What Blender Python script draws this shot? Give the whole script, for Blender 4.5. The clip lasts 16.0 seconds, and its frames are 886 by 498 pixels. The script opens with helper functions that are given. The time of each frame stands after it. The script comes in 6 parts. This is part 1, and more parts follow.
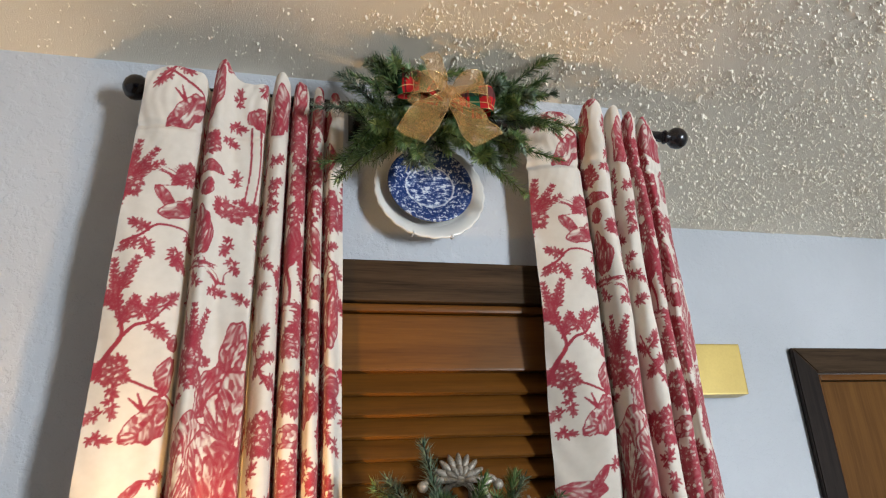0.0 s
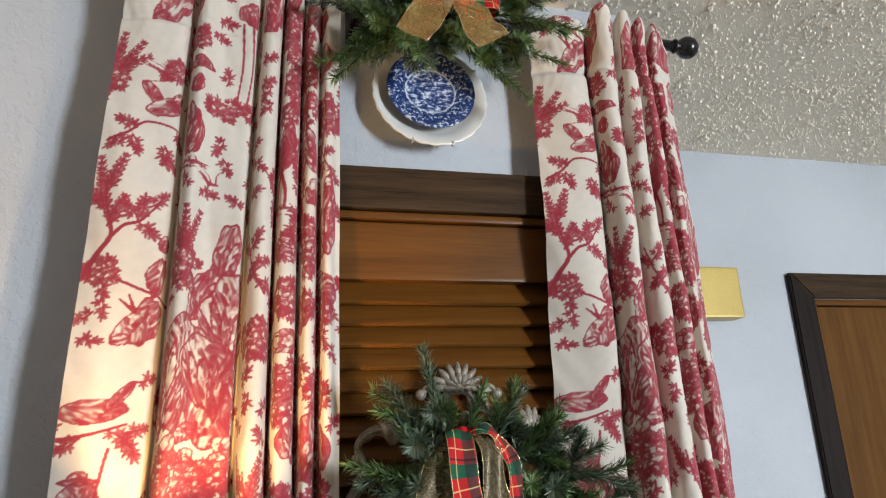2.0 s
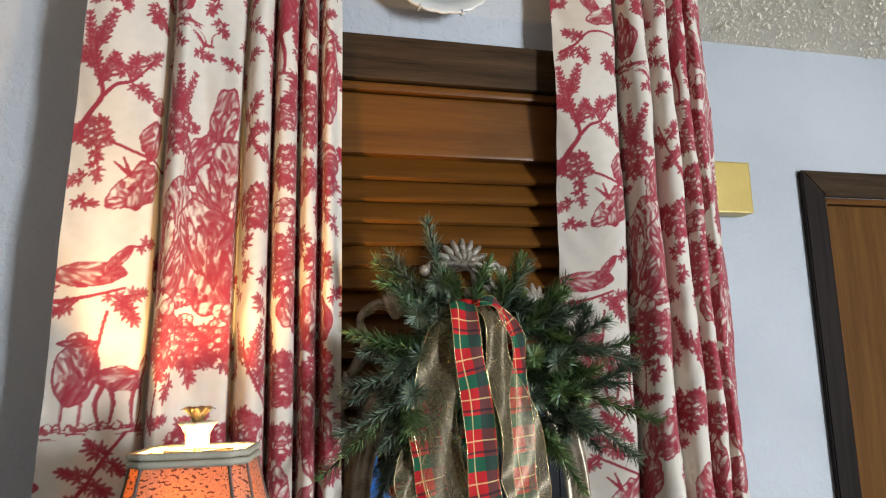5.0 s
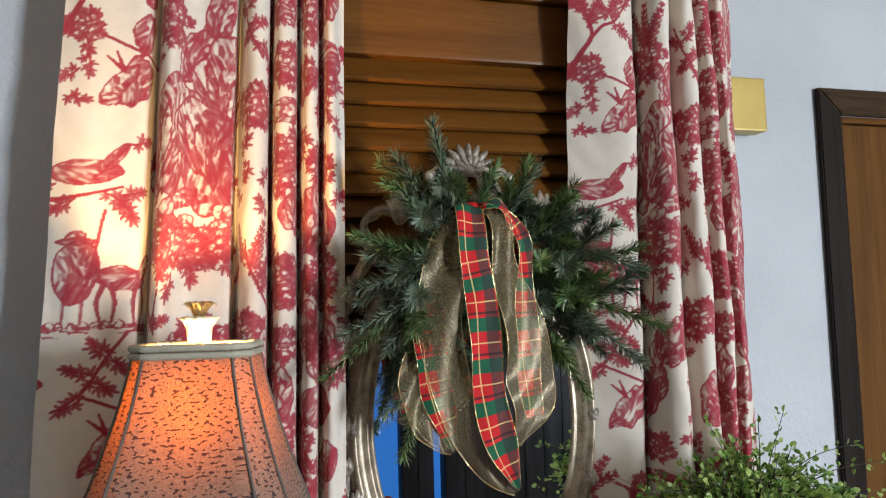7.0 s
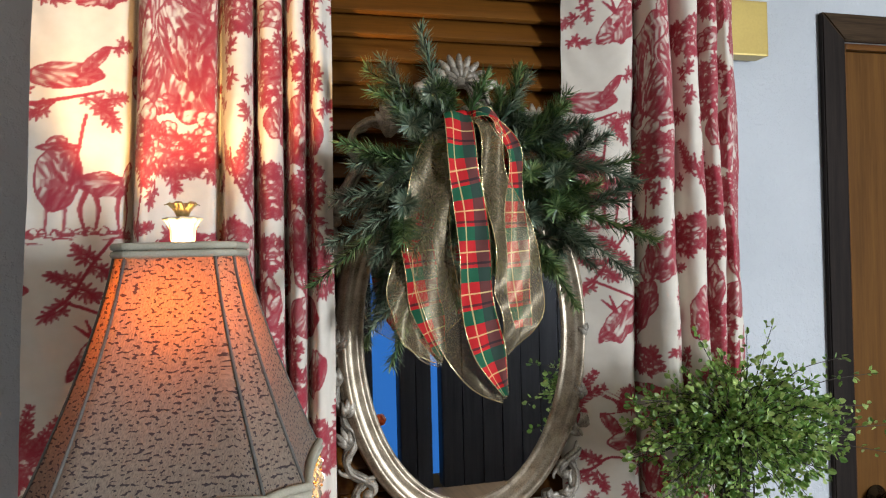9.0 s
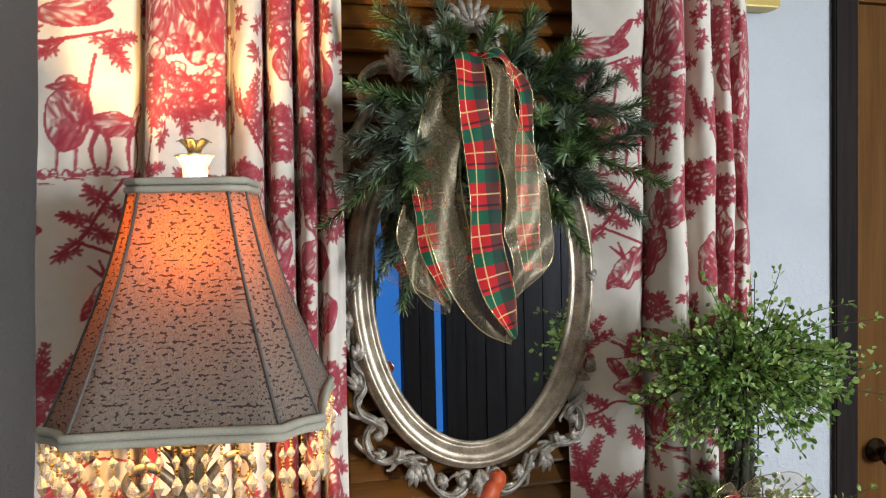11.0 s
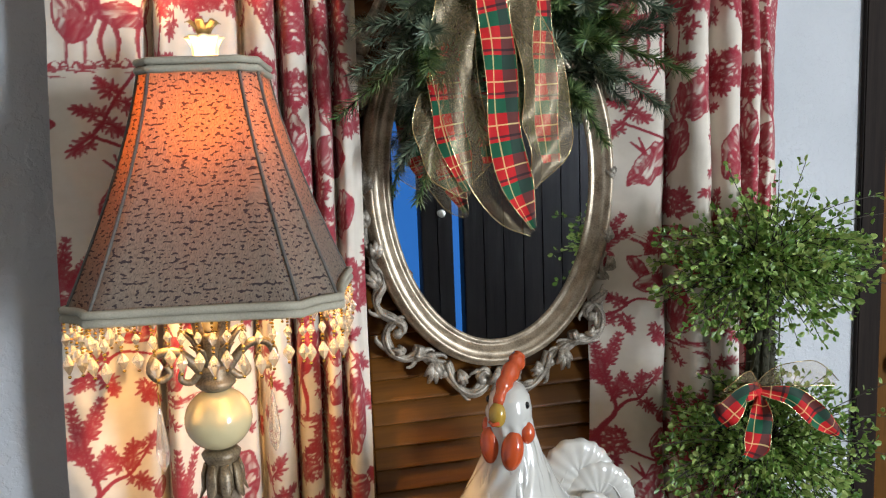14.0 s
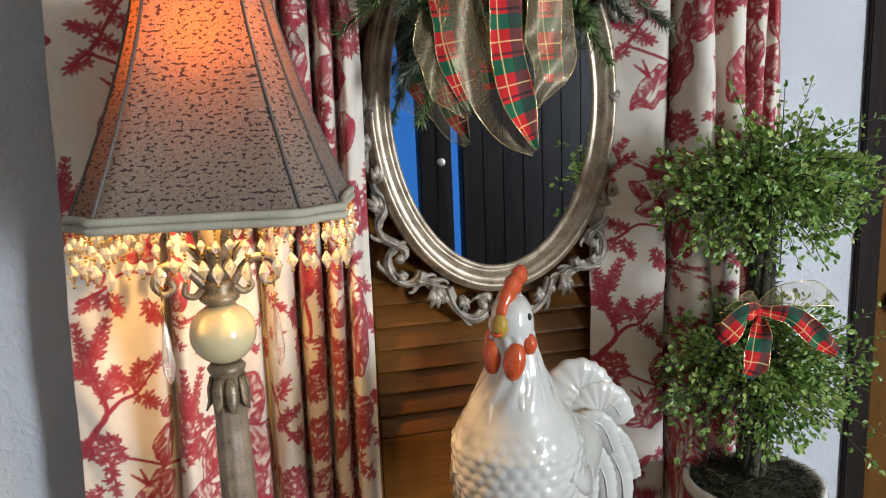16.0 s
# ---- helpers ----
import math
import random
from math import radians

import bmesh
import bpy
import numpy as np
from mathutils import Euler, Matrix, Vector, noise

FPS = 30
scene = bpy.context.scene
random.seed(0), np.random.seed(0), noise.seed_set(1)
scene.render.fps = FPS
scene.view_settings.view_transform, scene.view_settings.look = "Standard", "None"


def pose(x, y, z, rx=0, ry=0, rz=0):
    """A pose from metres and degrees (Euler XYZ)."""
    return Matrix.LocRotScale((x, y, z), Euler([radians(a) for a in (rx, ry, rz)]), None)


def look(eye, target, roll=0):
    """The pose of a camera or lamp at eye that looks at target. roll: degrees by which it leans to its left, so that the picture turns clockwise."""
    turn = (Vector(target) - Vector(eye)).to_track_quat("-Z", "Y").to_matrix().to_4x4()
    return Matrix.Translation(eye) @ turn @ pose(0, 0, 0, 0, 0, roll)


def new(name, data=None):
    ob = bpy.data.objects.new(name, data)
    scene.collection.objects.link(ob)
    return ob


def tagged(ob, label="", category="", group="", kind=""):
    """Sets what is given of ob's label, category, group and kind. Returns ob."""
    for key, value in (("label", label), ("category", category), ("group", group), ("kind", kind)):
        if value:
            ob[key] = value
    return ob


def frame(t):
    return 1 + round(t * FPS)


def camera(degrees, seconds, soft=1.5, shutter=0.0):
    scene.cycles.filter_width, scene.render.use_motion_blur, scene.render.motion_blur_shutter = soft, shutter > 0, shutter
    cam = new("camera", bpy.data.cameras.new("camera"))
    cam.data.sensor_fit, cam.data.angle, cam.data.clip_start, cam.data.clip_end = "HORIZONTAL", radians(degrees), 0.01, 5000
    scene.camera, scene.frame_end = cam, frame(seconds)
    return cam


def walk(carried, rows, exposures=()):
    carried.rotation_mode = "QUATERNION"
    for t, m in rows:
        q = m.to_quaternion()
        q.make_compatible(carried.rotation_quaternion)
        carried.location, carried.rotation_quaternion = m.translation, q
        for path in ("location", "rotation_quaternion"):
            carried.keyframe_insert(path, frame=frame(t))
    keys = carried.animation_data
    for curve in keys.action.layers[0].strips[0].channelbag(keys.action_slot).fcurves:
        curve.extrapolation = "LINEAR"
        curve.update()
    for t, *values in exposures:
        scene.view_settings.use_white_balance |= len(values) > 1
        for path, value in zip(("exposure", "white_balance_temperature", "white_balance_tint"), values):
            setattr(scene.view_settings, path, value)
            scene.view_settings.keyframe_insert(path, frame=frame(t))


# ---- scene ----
cam = camera(62.0, 16.0, soft=1.15)
PATH = [
    (0, (-0.009, -0.149, 1.71), (0.496, 1.641, 2.445), -3.6),
    (0.5, (-0.009, -0.136, 1.706), (0.5, 1.668, 2.403), -3.5),
    (1, (-0.007, -0.122, 1.699), (0.508, 1.696, 2.354), -3.4),
    (1.5, (-0.008, -0.109, 1.689), (0.517, 1.721, 2.302), -3.2),
    (2, (-0.011, -0.102, 1.682), (0.521, 1.739, 2.253), -3.0),
    (2.5, (-0.013, -0.099, 1.675), (0.527, 1.75, 2.212), -2.9),
    (3, (-0.015, -0.102, 1.672), (0.528, 1.756, 2.174), -2.7),
    (3.5, (-0.014, -0.099, 1.666), (0.528, 1.768, 2.135), -2.5),
    (4, (-0.01, -0.085, 1.659), (0.531, 1.793, 2.087), -2.2),
    (6.5, (-0.003, -0.044, 1.614), (0.511, 1.878, 1.816), -1.6),
    (7, (0.0, -0.038, 1.607), (0.517, 1.887, 1.767), -1.5),
    (7.5, (0.006, -0.034, 1.596), (0.523, 1.895, 1.717), -1.5),
    (8, (0.011, -0.032, 1.586), (0.529, 1.898, 1.667), -1.4),
    (8.5, (0.013, -0.03, 1.577), (0.531, 1.902, 1.624), -1.4),
    (9, (0.014, -0.03, 1.565), (0.53, 1.902, 1.58), -1.4),
    (11.5, (0.004, -0.031, 1.533), (0.503, 1.903, 1.43), -1.3),
    (12, (0.005, -0.029, 1.524), (0.494, 1.906, 1.395), -1.4),
    (12.5, (0.005, -0.028, 1.515), (0.483, 1.908, 1.358), -1.6),
    (13, (0.006, -0.024, 1.502), (0.472, 1.911, 1.314), -1.8),
    (13.5, (0.005, -0.025, 1.494), (0.462, 1.91, 1.278), -2.0),
    (14, (0.006, -0.026, 1.488), (0.455, 1.908, 1.242), -2.2),
    (14.5, (0.003, -0.024, 1.478), (0.448, 1.906, 1.202), -2.3),
    (15, (0.001, -0.023, 1.468), (0.445, 1.903, 1.162), -2.4),
    (15.5, (-0.001, -0.025, 1.461), (0.441, 1.896, 1.123), -2.4),
    (16, (0.001, -0.029, 1.45), (0.442, 1.887, 1.083), -2.4),
]
walk(cam, [(t, look(eye, target, roll)) for t, eye, target, roll in PATH])

# ---- world and lights ----
world = bpy.data.worlds.new("world")
scene.world = world
world.use_nodes = True
wn = world.node_tree.nodes
sky = wn.new("ShaderNodeTexSky")
sky.sky_type, sky.sun_disc = "NISHITA", False
sky.sun_elevation, sky.sun_rotation = radians(35), radians(200)
world.node_tree.links.new(sky.outputs[0], wn["Background"].inputs[0])
wn["Background"].inputs[1].default_value = 0.12


def lamp(name, kind, m, energy, color, **more):
    d = bpy.data.lights.new(name, kind)
    d.energy, d.color = energy, color
    for k, v in more.items():
        if k == "size":
            d.size = v
        if k == "size_y":
            d.shape, d.size_y = "RECTANGLE", v
        if k == "radius":
            d.shadow_soft_size = v
    ob = new(name, d)
    ob.matrix_world = m
    return ob


LAMP_X, LAMP_Y = -0.055, 0.69
sun = lamp("sun", "SUN", look((4, -6, 6), (0, 0, 0)), 1.0, (1.0, 0.95, 0.88))
sun.data.angle = radians(10)
window_light = lamp("window_light", "AREA", look((2.69, -2.93, 1.45), (0.5, 0.9, 0.72)), 205, (0.79, 0.885, 1.0), size=0.5, size_y=1.2)
bulb_light = lamp("bulb_light", "POINT", pose(LAMP_X + 0.012, LAMP_Y - 0.018, 1.520), 11.4, (1.0, 0.61, 0.235), radius=0.011)
scene.view_settings.exposure = 0.12

# ---- materials ----


class Nodes:
    """A small wrapper to write node materials briefly."""

    def __init__(self, name, rough=0.6, metal=0.0):
        self.m = bpy.data.materials.new(name)
        self.m.use_nodes = True
        self.t = self.m.node_tree
        self.b = self.t.nodes["Principled BSDF"]
        self.b.inputs["Roughness"].default_value = rough
        self.b.inputs["Metallic"].default_value = metal

    def n(self, kind, **values):
        nd = self.t.nodes.new("ShaderNode" + kind)
        for k, v in values.items():
            if k == "op":
                nd.operation = v
            elif k == "feature":
                nd.feature = v
            else:
                nd.inputs[k].default_value = v
        return nd

    def link(self, a, b):
        self.t.links.new(a, b)

    def coord(self, kind="Object", scale=(1, 1, 1)):
        c = self.n("TexCoord").outputs[kind]
        mp = self.n("Mapping")
        mp.inputs["Scale"].default_value = scale
        self.link(c, mp.inputs[0])
        return mp.outputs[0]

    def noise(self, vec, scale, detail=3.0, rough=0.5):
        nd = self.n("TexNoise", Scale=scale, Detail=detail, Roughness=rough)
        self.link(vec, nd.inputs["Vector"])
        return nd.outputs["Fac"]

    def ramp(self, fac, stops):
        nd = self.t.nodes.new("ShaderNodeValToRGB")
        el = nd.color_ramp.elements
        while len(el) < len(stops):
            el.new(0.5)
        for e, (p, c) in zip(el, stops):
            e.position, e.color = p, (*c, 1)
        self.link(fac, nd.inputs[0])
        return nd.outputs[0]

    def math(self, op, a, b=None, c=None):
        nd = self.t.nodes.new("ShaderNodeMath")
        nd.operation = op
        for i, v in enumerate((a, b, c)):
            if v is None:
                continue
            if isinstance(v, (int, float)):
                nd.inputs[i].default_value = v
            else:
                self.link(v, nd.inputs[i])
        return nd.outputs[0]

    def mix(self, fac, a, b):
        nd = self.t.nodes.new("ShaderNodeMix")
        nd.data_type = "RGBA"
        for i, v in ((0, fac), (6, a), (7, b)):
            if isinstance(v, (int, float)):
                nd.inputs[i].default_value = v
            elif isinstance(v, tuple):
                nd.inputs[i].default_value = (*v, 1)
            else:
                self.link(v, nd.inputs[i])
        return nd.outputs[2]

    def color(self, socket):
        self.link(socket, self.b.inputs["Base Color"])

    def bump(self, height, strength=0.3, dist=0.001):
        nd = self.n("Bump", Strength=strength, Distance=dist)
        self.link(height, nd.inputs["Height"])
        self.link(nd.outputs[0], self.b.inputs["Normal"])


def speckled(name, c, rough=0.6, metal=0.0, fine=400.0, coarse=18.0, vary=0.18, bump=0.25, dist=0.0006, coords="Object"):
    """A surface of one paint or stuff, with grain, patches and fine relief."""
    k = Nodes(name, rough, metal)
    v = k.coord(coords)
    a, b = k.noise(v, fine, 4), k.noise(v, coarse, 3)
    s = k.math("ADD", k.math("MULTIPLY", a, 0.4), k.math("MULTIPLY", b, 0.6))
    lo, hi = tuple(x * (1 - vary) for x in c), tuple(min(1, x * (1 + vary)) for x in c)
    k.color(k.ramp(s, [(0.3, lo), (0.7, hi)]))
    rr = k.math("ADD", k.math("MULTIPLY", b, 0.2), rough - 0.1)
    k.link(rr, k.b.inputs["Roughness"])
    k.bump(a, bump, dist)
    return k.m


def wood(name, dark, light, axis=2, rough=0.35, scale=1.0, gloss=0.08):
    k = Nodes(name, rough)
    k.b.inputs["Specular IOR Level"].default_value = gloss
    st = [60.0 * scale] * 3
    st[axis] = 3.0 * scale
    v = k.coord("Object", tuple(st))
    rnd = k.n("ObjectInfo").outputs["Random"]
    off = k.n("VectorMath")
    off.operation = "ADD"
    k.link(v, off.inputs[0])
    k.link(k.math("MULTIPLY", rnd, 40.0), off.inputs[1])
    g = k.noise(off.outputs[0], 1.2, 5, 0.65)
    f = k.noise(off.outputs[0], 7.0, 3)
    s = k.math("ADD", k.math("MULTIPLY", g, 0.75), k.math("MULTIPLY", f, 0.25))
    k.color(k.ramp(s, [(0.3, dark), (0.5, tuple((a + b) / 2 for a, b in zip(dark, light))), (0.72, light)]))
    k.bump(s, 0.25, 0.0006)
    return k.m


def wall_paint():
    k = Nodes("wall_paint", 0.55)
    v = k.coord()
    blot = k.noise(v, 55, 4, 0.6)
    flat = k.ramp(blot, [(0.46, (0, 0, 0)), (0.56, (1, 1, 1))])
    fine = k.noise(v, 260, 3)
    k.color(k.ramp(k.noise(v, 3, 4), [(0.3, (0.42, 0.43, 0.44)), (0.7, (0.485, 0.495, 0.505))]))
    k.bump(k.math("ADD", k.math("MULTIPLY", flat, 0.8), k.math("MULTIPLY", fine, 0.45)), 0.45, 0.0018)
    return k.m


def toile():
    """Printed cotton: cream cloth, crimson ink given by the cloth's own print."""
    k = Nodes("toile_cotton", 0.85)
    at = k.t.nodes.new("ShaderNodeAttribute")
    at.attribute_name = "ink"
    v = k.coord("UV")
    slub = k.noise(v, 90, 3)
    weave = k.noise(v, 1500, 2)
    cloth = k.mix(slub, (0.64, 0.565, 0.465), (0.735, 0.66, 0.56))
    inkc = k.mix(k.noise(v, 30, 3), (0.27, 0.006, 0.021), (0.37, 0.012, 0.036))
    crisp = k.ramp(at.outputs["Fac"], [(0.11, (0, 0, 0)), (0.34, (0.36, 0.36, 0.36)), (0.60, (0.88, 0.88, 0.88)), (0.95, (1, 1, 1))])
    dens = k.math("MULTIPLY", crisp, k.math("ADD", 0.88, k.math("MULTIPLY", weave, 0.2)))
    k.color(k.mix(dens, cloth, inkc))
    k.b.inputs["Sheen Weight"].default_value = 0.15
    k.bump(k.math("ADD", weave, k.math("MULTIPLY", slub, 0.6)), 0.25, 0.0006)
    tr = k.n("BsdfTranslucent")
    k.link(k.mix(dens, cloth, inkc), tr.inputs[0])
    ms = k.n("MixShader", Fac=0.12)
    k.link(k.b.outputs[0], ms.inputs[1])
    k.link(tr.outputs[0], ms.inputs[2])
    k.link(ms.outputs[0], k.t.nodes["Material Output"].inputs[0])
    return k.m


def shade_cloth():
    """Woven linen with dark flecks; light from within passes through it."""
    k = Nodes("shade_linen", 0.9)
    v = k.coord("UV", (1, 1, 1))
    sk = k.coord("UV", (215, 370, 1))
    fl = k.noise(sk, 1.0, 1.0, 0.4)
    fleck = k.ramp(fl, [(0.585, (0, 0, 0)), (0.61, (1, 1, 1))])
    weave = k.noise(k.coord("UV", (900, 300, 1)), 1.0, 3)
    base = k.ramp(weave, [(0.3, (0.098, 0.084, 0.064)), (0.7, (0.185, 0.162, 0.125))])
    col = k.mix(fleck, base, (0.03, 0.02, 0.02))
    k.color(col)
    k.bump(weave, 0.4, 0.0006)
    tr = k.n("BsdfTranslucent")
    warm = k.ramp(weave, [(0.3, (0.55, 0.155, 0.009)), (0.7, (0.98, 0.315, 0.016))])
    k.link(k.mix(fleck, warm, (0.10, 0.02, 0.01)), tr.inputs[0])
    ms = k.n("MixShader", Fac=0.056)
    k.link(k.b.outputs[0], ms.inputs[1])
    k.link(tr.outputs[0], ms.inputs[2])
    k.link(ms.outputs[0], k.t.nodes["Material Output"].inputs[0])
    return k.m


def lining():
    """Thin pale cloth that spreads the bulb's light over the shade."""
    k = Nodes("pale_lining", 0.9)
    weave = k.noise(k.coord(), 700, 2)
    col = k.ramp(weave, [(0.3, (0.42, 0.34, 0.24)), (0.7, (0.54, 0.45, 0.33))])
    k.color(col)
    tr = k.n("BsdfTranslucent")
    k.link(col, tr.inputs[0])
    ms = k.n("MixShader", Fac=0.45)
    k.link(k.b.outputs[0], ms.inputs[1])
    k.link(tr.outputs[0], ms.inputs[2])
    k.link(ms.outputs[0], k.t.nodes["Material Output"].inputs[0])
    return k.m


def plaid():
    """Tartan ribbon: red and green checks with dark crossings and gold threads; u across, v along, both in metres."""
    k = Nodes("plaid_ribbon", 0.75)
    xyz = k.n("SeparateXYZ")
    k.link(k.n("TexCoord").outputs["UV"], xyz.inputs[0])

    def band(s, period, lo, hi):
        f = k.math("FRACT", k.math("DIVIDE", s, period))
        return k.math("MULTIPLY", k.math("GREATER_THAN", f, lo), k.math("LESS_THAN", f, hi))

    u, w = xyz.outputs[0], xyz.outputs[1]
    gu, gw = band(u, 0.04, 0.58, 0.95), band(w, 0.046, 0.64, 0.98)
    c = k.mix(gw, (0.46, 0.010, 0.012), (0.008, 0.085, 0.038))
    c = k.mix(k.math("MULTIPLY", gu, 0.8), c, (0.02, 0.03, 0.025))
    c = k.mix(k.math("MULTIPLY", band(w, 0.046, 0.5, 0.56), 0.8), c, (0.015, 0.01, 0.012))
    gold = k.math("MAXIMUM", band(w, 0.046, 0.24, 0.275), band(u, 0.04, 0.25, 0.29))
    c = k.mix(k.math("MULTIPLY", gold, 0.55), c, (0.80, 0.60, 0.25))
    k.color(c)
    k.bump(k.noise(k.coord("UV"), 1600, 2), 0.3, 0.0005)
    k.b.inputs["Specular IOR Level"].default_value = 0.25
    return k.m


def organza(name, c, clear):
    k = Nodes(name, 0.35, 0.25)
    v = k.coord("UV")
    glit = k.ramp(k.noise(v, 900, 2), [(0.62, (0, 0, 0)), (0.7, (1, 1, 1))])
    k.color(k.mix(glit, c, (0.95, 0.75, 0.35)))
    tp = k.n("BsdfTransparent")
    ms = k.n("MixShader")
    k.link(k.math("SUBTRACT", clear, k.math("MULTIPLY", glit, 0.25)), ms.inputs[0])
    k.link(k.b.outputs[0], ms.inputs[1])
    k.link(tp.outputs[0], ms.inputs[2])
    k.link(ms.outputs[0], k.t.nodes["Material Output"].inputs[0])
    k.bump(k.noise(v, 300, 3), 0.3, 0.001)
    return k.m


def foliage(name, stops, rough=0.45, clear=0.0):
    k = Nodes(name, rough)
    g = k.n("NewGeometry").outputs["Random Per Island"]
    big = k.noise(k.coord(), 14, 3)
    col = k.ramp(k.math("ADD", k.math("MULTIPLY", g, 0.6), k.math("MULTIPLY", big, 0.4)), stops)
    k.color(col)
    if clear:
        tr = k.n("BsdfTranslucent")
        k.link(col, tr.inputs[0])
        ms = k.n("MixShader", Fac=clear)
        k.link(k.b.outputs[0], ms.inputs[1])
        k.link(tr.outputs[0], ms.inputs[2])
        k.link(ms.outputs[0], k.t.nodes["Material Output"].inputs[0])
    return k.m


def blue_print():
    """Blue and white printed earthenware: a leafy border round a landscape in the middle."""
    k = Nodes("blue_white_ceramic", 0.12)
    v = k.coord()
    ln = k.n("VectorMath")
    ln.operation = "LENGTH"
    fl = k.n("Mapping")
    fl.inputs["Scale"].default_value = (1, 0, 1)
    k.link(v, fl.inputs[0])
    k.link(fl.outputs[0], ln.inputs[0])
    r = ln.outputs["Value"]
    leaf = k.ramp(k.noise(v, 190, 4, 0.7), [(0.40, (0.58, 0.62, 0.68)), (0.46, (0.03, 0.06, 0.18)), (0.7, (0.012, 0.025, 0.10))])
    land = k.ramp(k.noise(k.coord("Object", (70, 1, 150)), 1.0, 5, 0.75), [(0.46, (0.02, 0.04, 0.14)), (0.53, (0.16, 0.21, 0.36)), (0.57, (0.66, 0.69, 0.72))])
    white = (0.72, 0.74, 0.75)
    mid = k.ramp(k.math("MULTIPLY", r, 10.0), [(0.37, (1, 1, 1)), (0.40, (0, 0, 0))])
    c = k.mix(mid, white, land)
    border = k.ramp(k.math("ADD", k.math("MULTIPLY", r, 10.0), k.math("MULTIPLY", k.noise(v, 120, 2), 0.06)), [(0.425, (0, 0, 0)), (0.44, (1, 1, 1))])
    k.color(k.mix(border, c, leaf))
    return k.m


def frosted(name, c):
    """Cut acrylic: half clear, half milky, so that it takes up the lamp's light."""
    k = Nodes(name, 0.08)
    k.b.inputs["Base Color"].default_value = (*c, 1)
    k.b.inputs["Transmission Weight"].default_value = 0.9
    tr = k.n("BsdfTranslucent", Color=(*c, 1))
    ms = k.n("MixShader", Fac=0.18)
    k.link(k.b.outputs[0], ms.inputs[1])
    k.link(tr.outputs[0], ms.inputs[2])
    k.link(ms.outputs[0], k.t.nodes["Material Output"].inputs[0])
    return k.m


def glazed(name, c):
    k = Nodes(name, 0.1)
    v = k.coord()
    k.color(k.ramp(k.noise(v, 22, 4), [(0.3, tuple(x * 0.88 for x in c)), (0.7, c)]))
    k.b.inputs["Coat Weight"].default_value = 0.5
    k.b.inputs["Coat Roughness"].default_value = 0.05
    return k.m


def emissive(name, c, power):
    k = Nodes(name)
    k.b.inputs["Base Color"].default_value = (*c, 1)
    k.b.inputs["Emission Color"].default_value = (*c, 1)
    k.b.inputs["Emission Strength"].default_value = power
    return k.m


def antique(name, lo, hi, rough=0.35, metal=0.6):
    """Rubbed metal leaf: dark in the hollows of its relief, bright where worn."""
    k = Nodes(name, rough, metal)
    v = k.coord()
    s = k.math("ADD", k.math("MULTIPLY", k.noise(v, 60, 5), 0.6), k.math("MULTIPLY", k.noise(v, 500, 3), 0.4))
    k.color(k.ramp(s, [(0.35, lo), (0.62, hi)]))
    k.bump(s, 0.3, 0.0008)
    return k.m


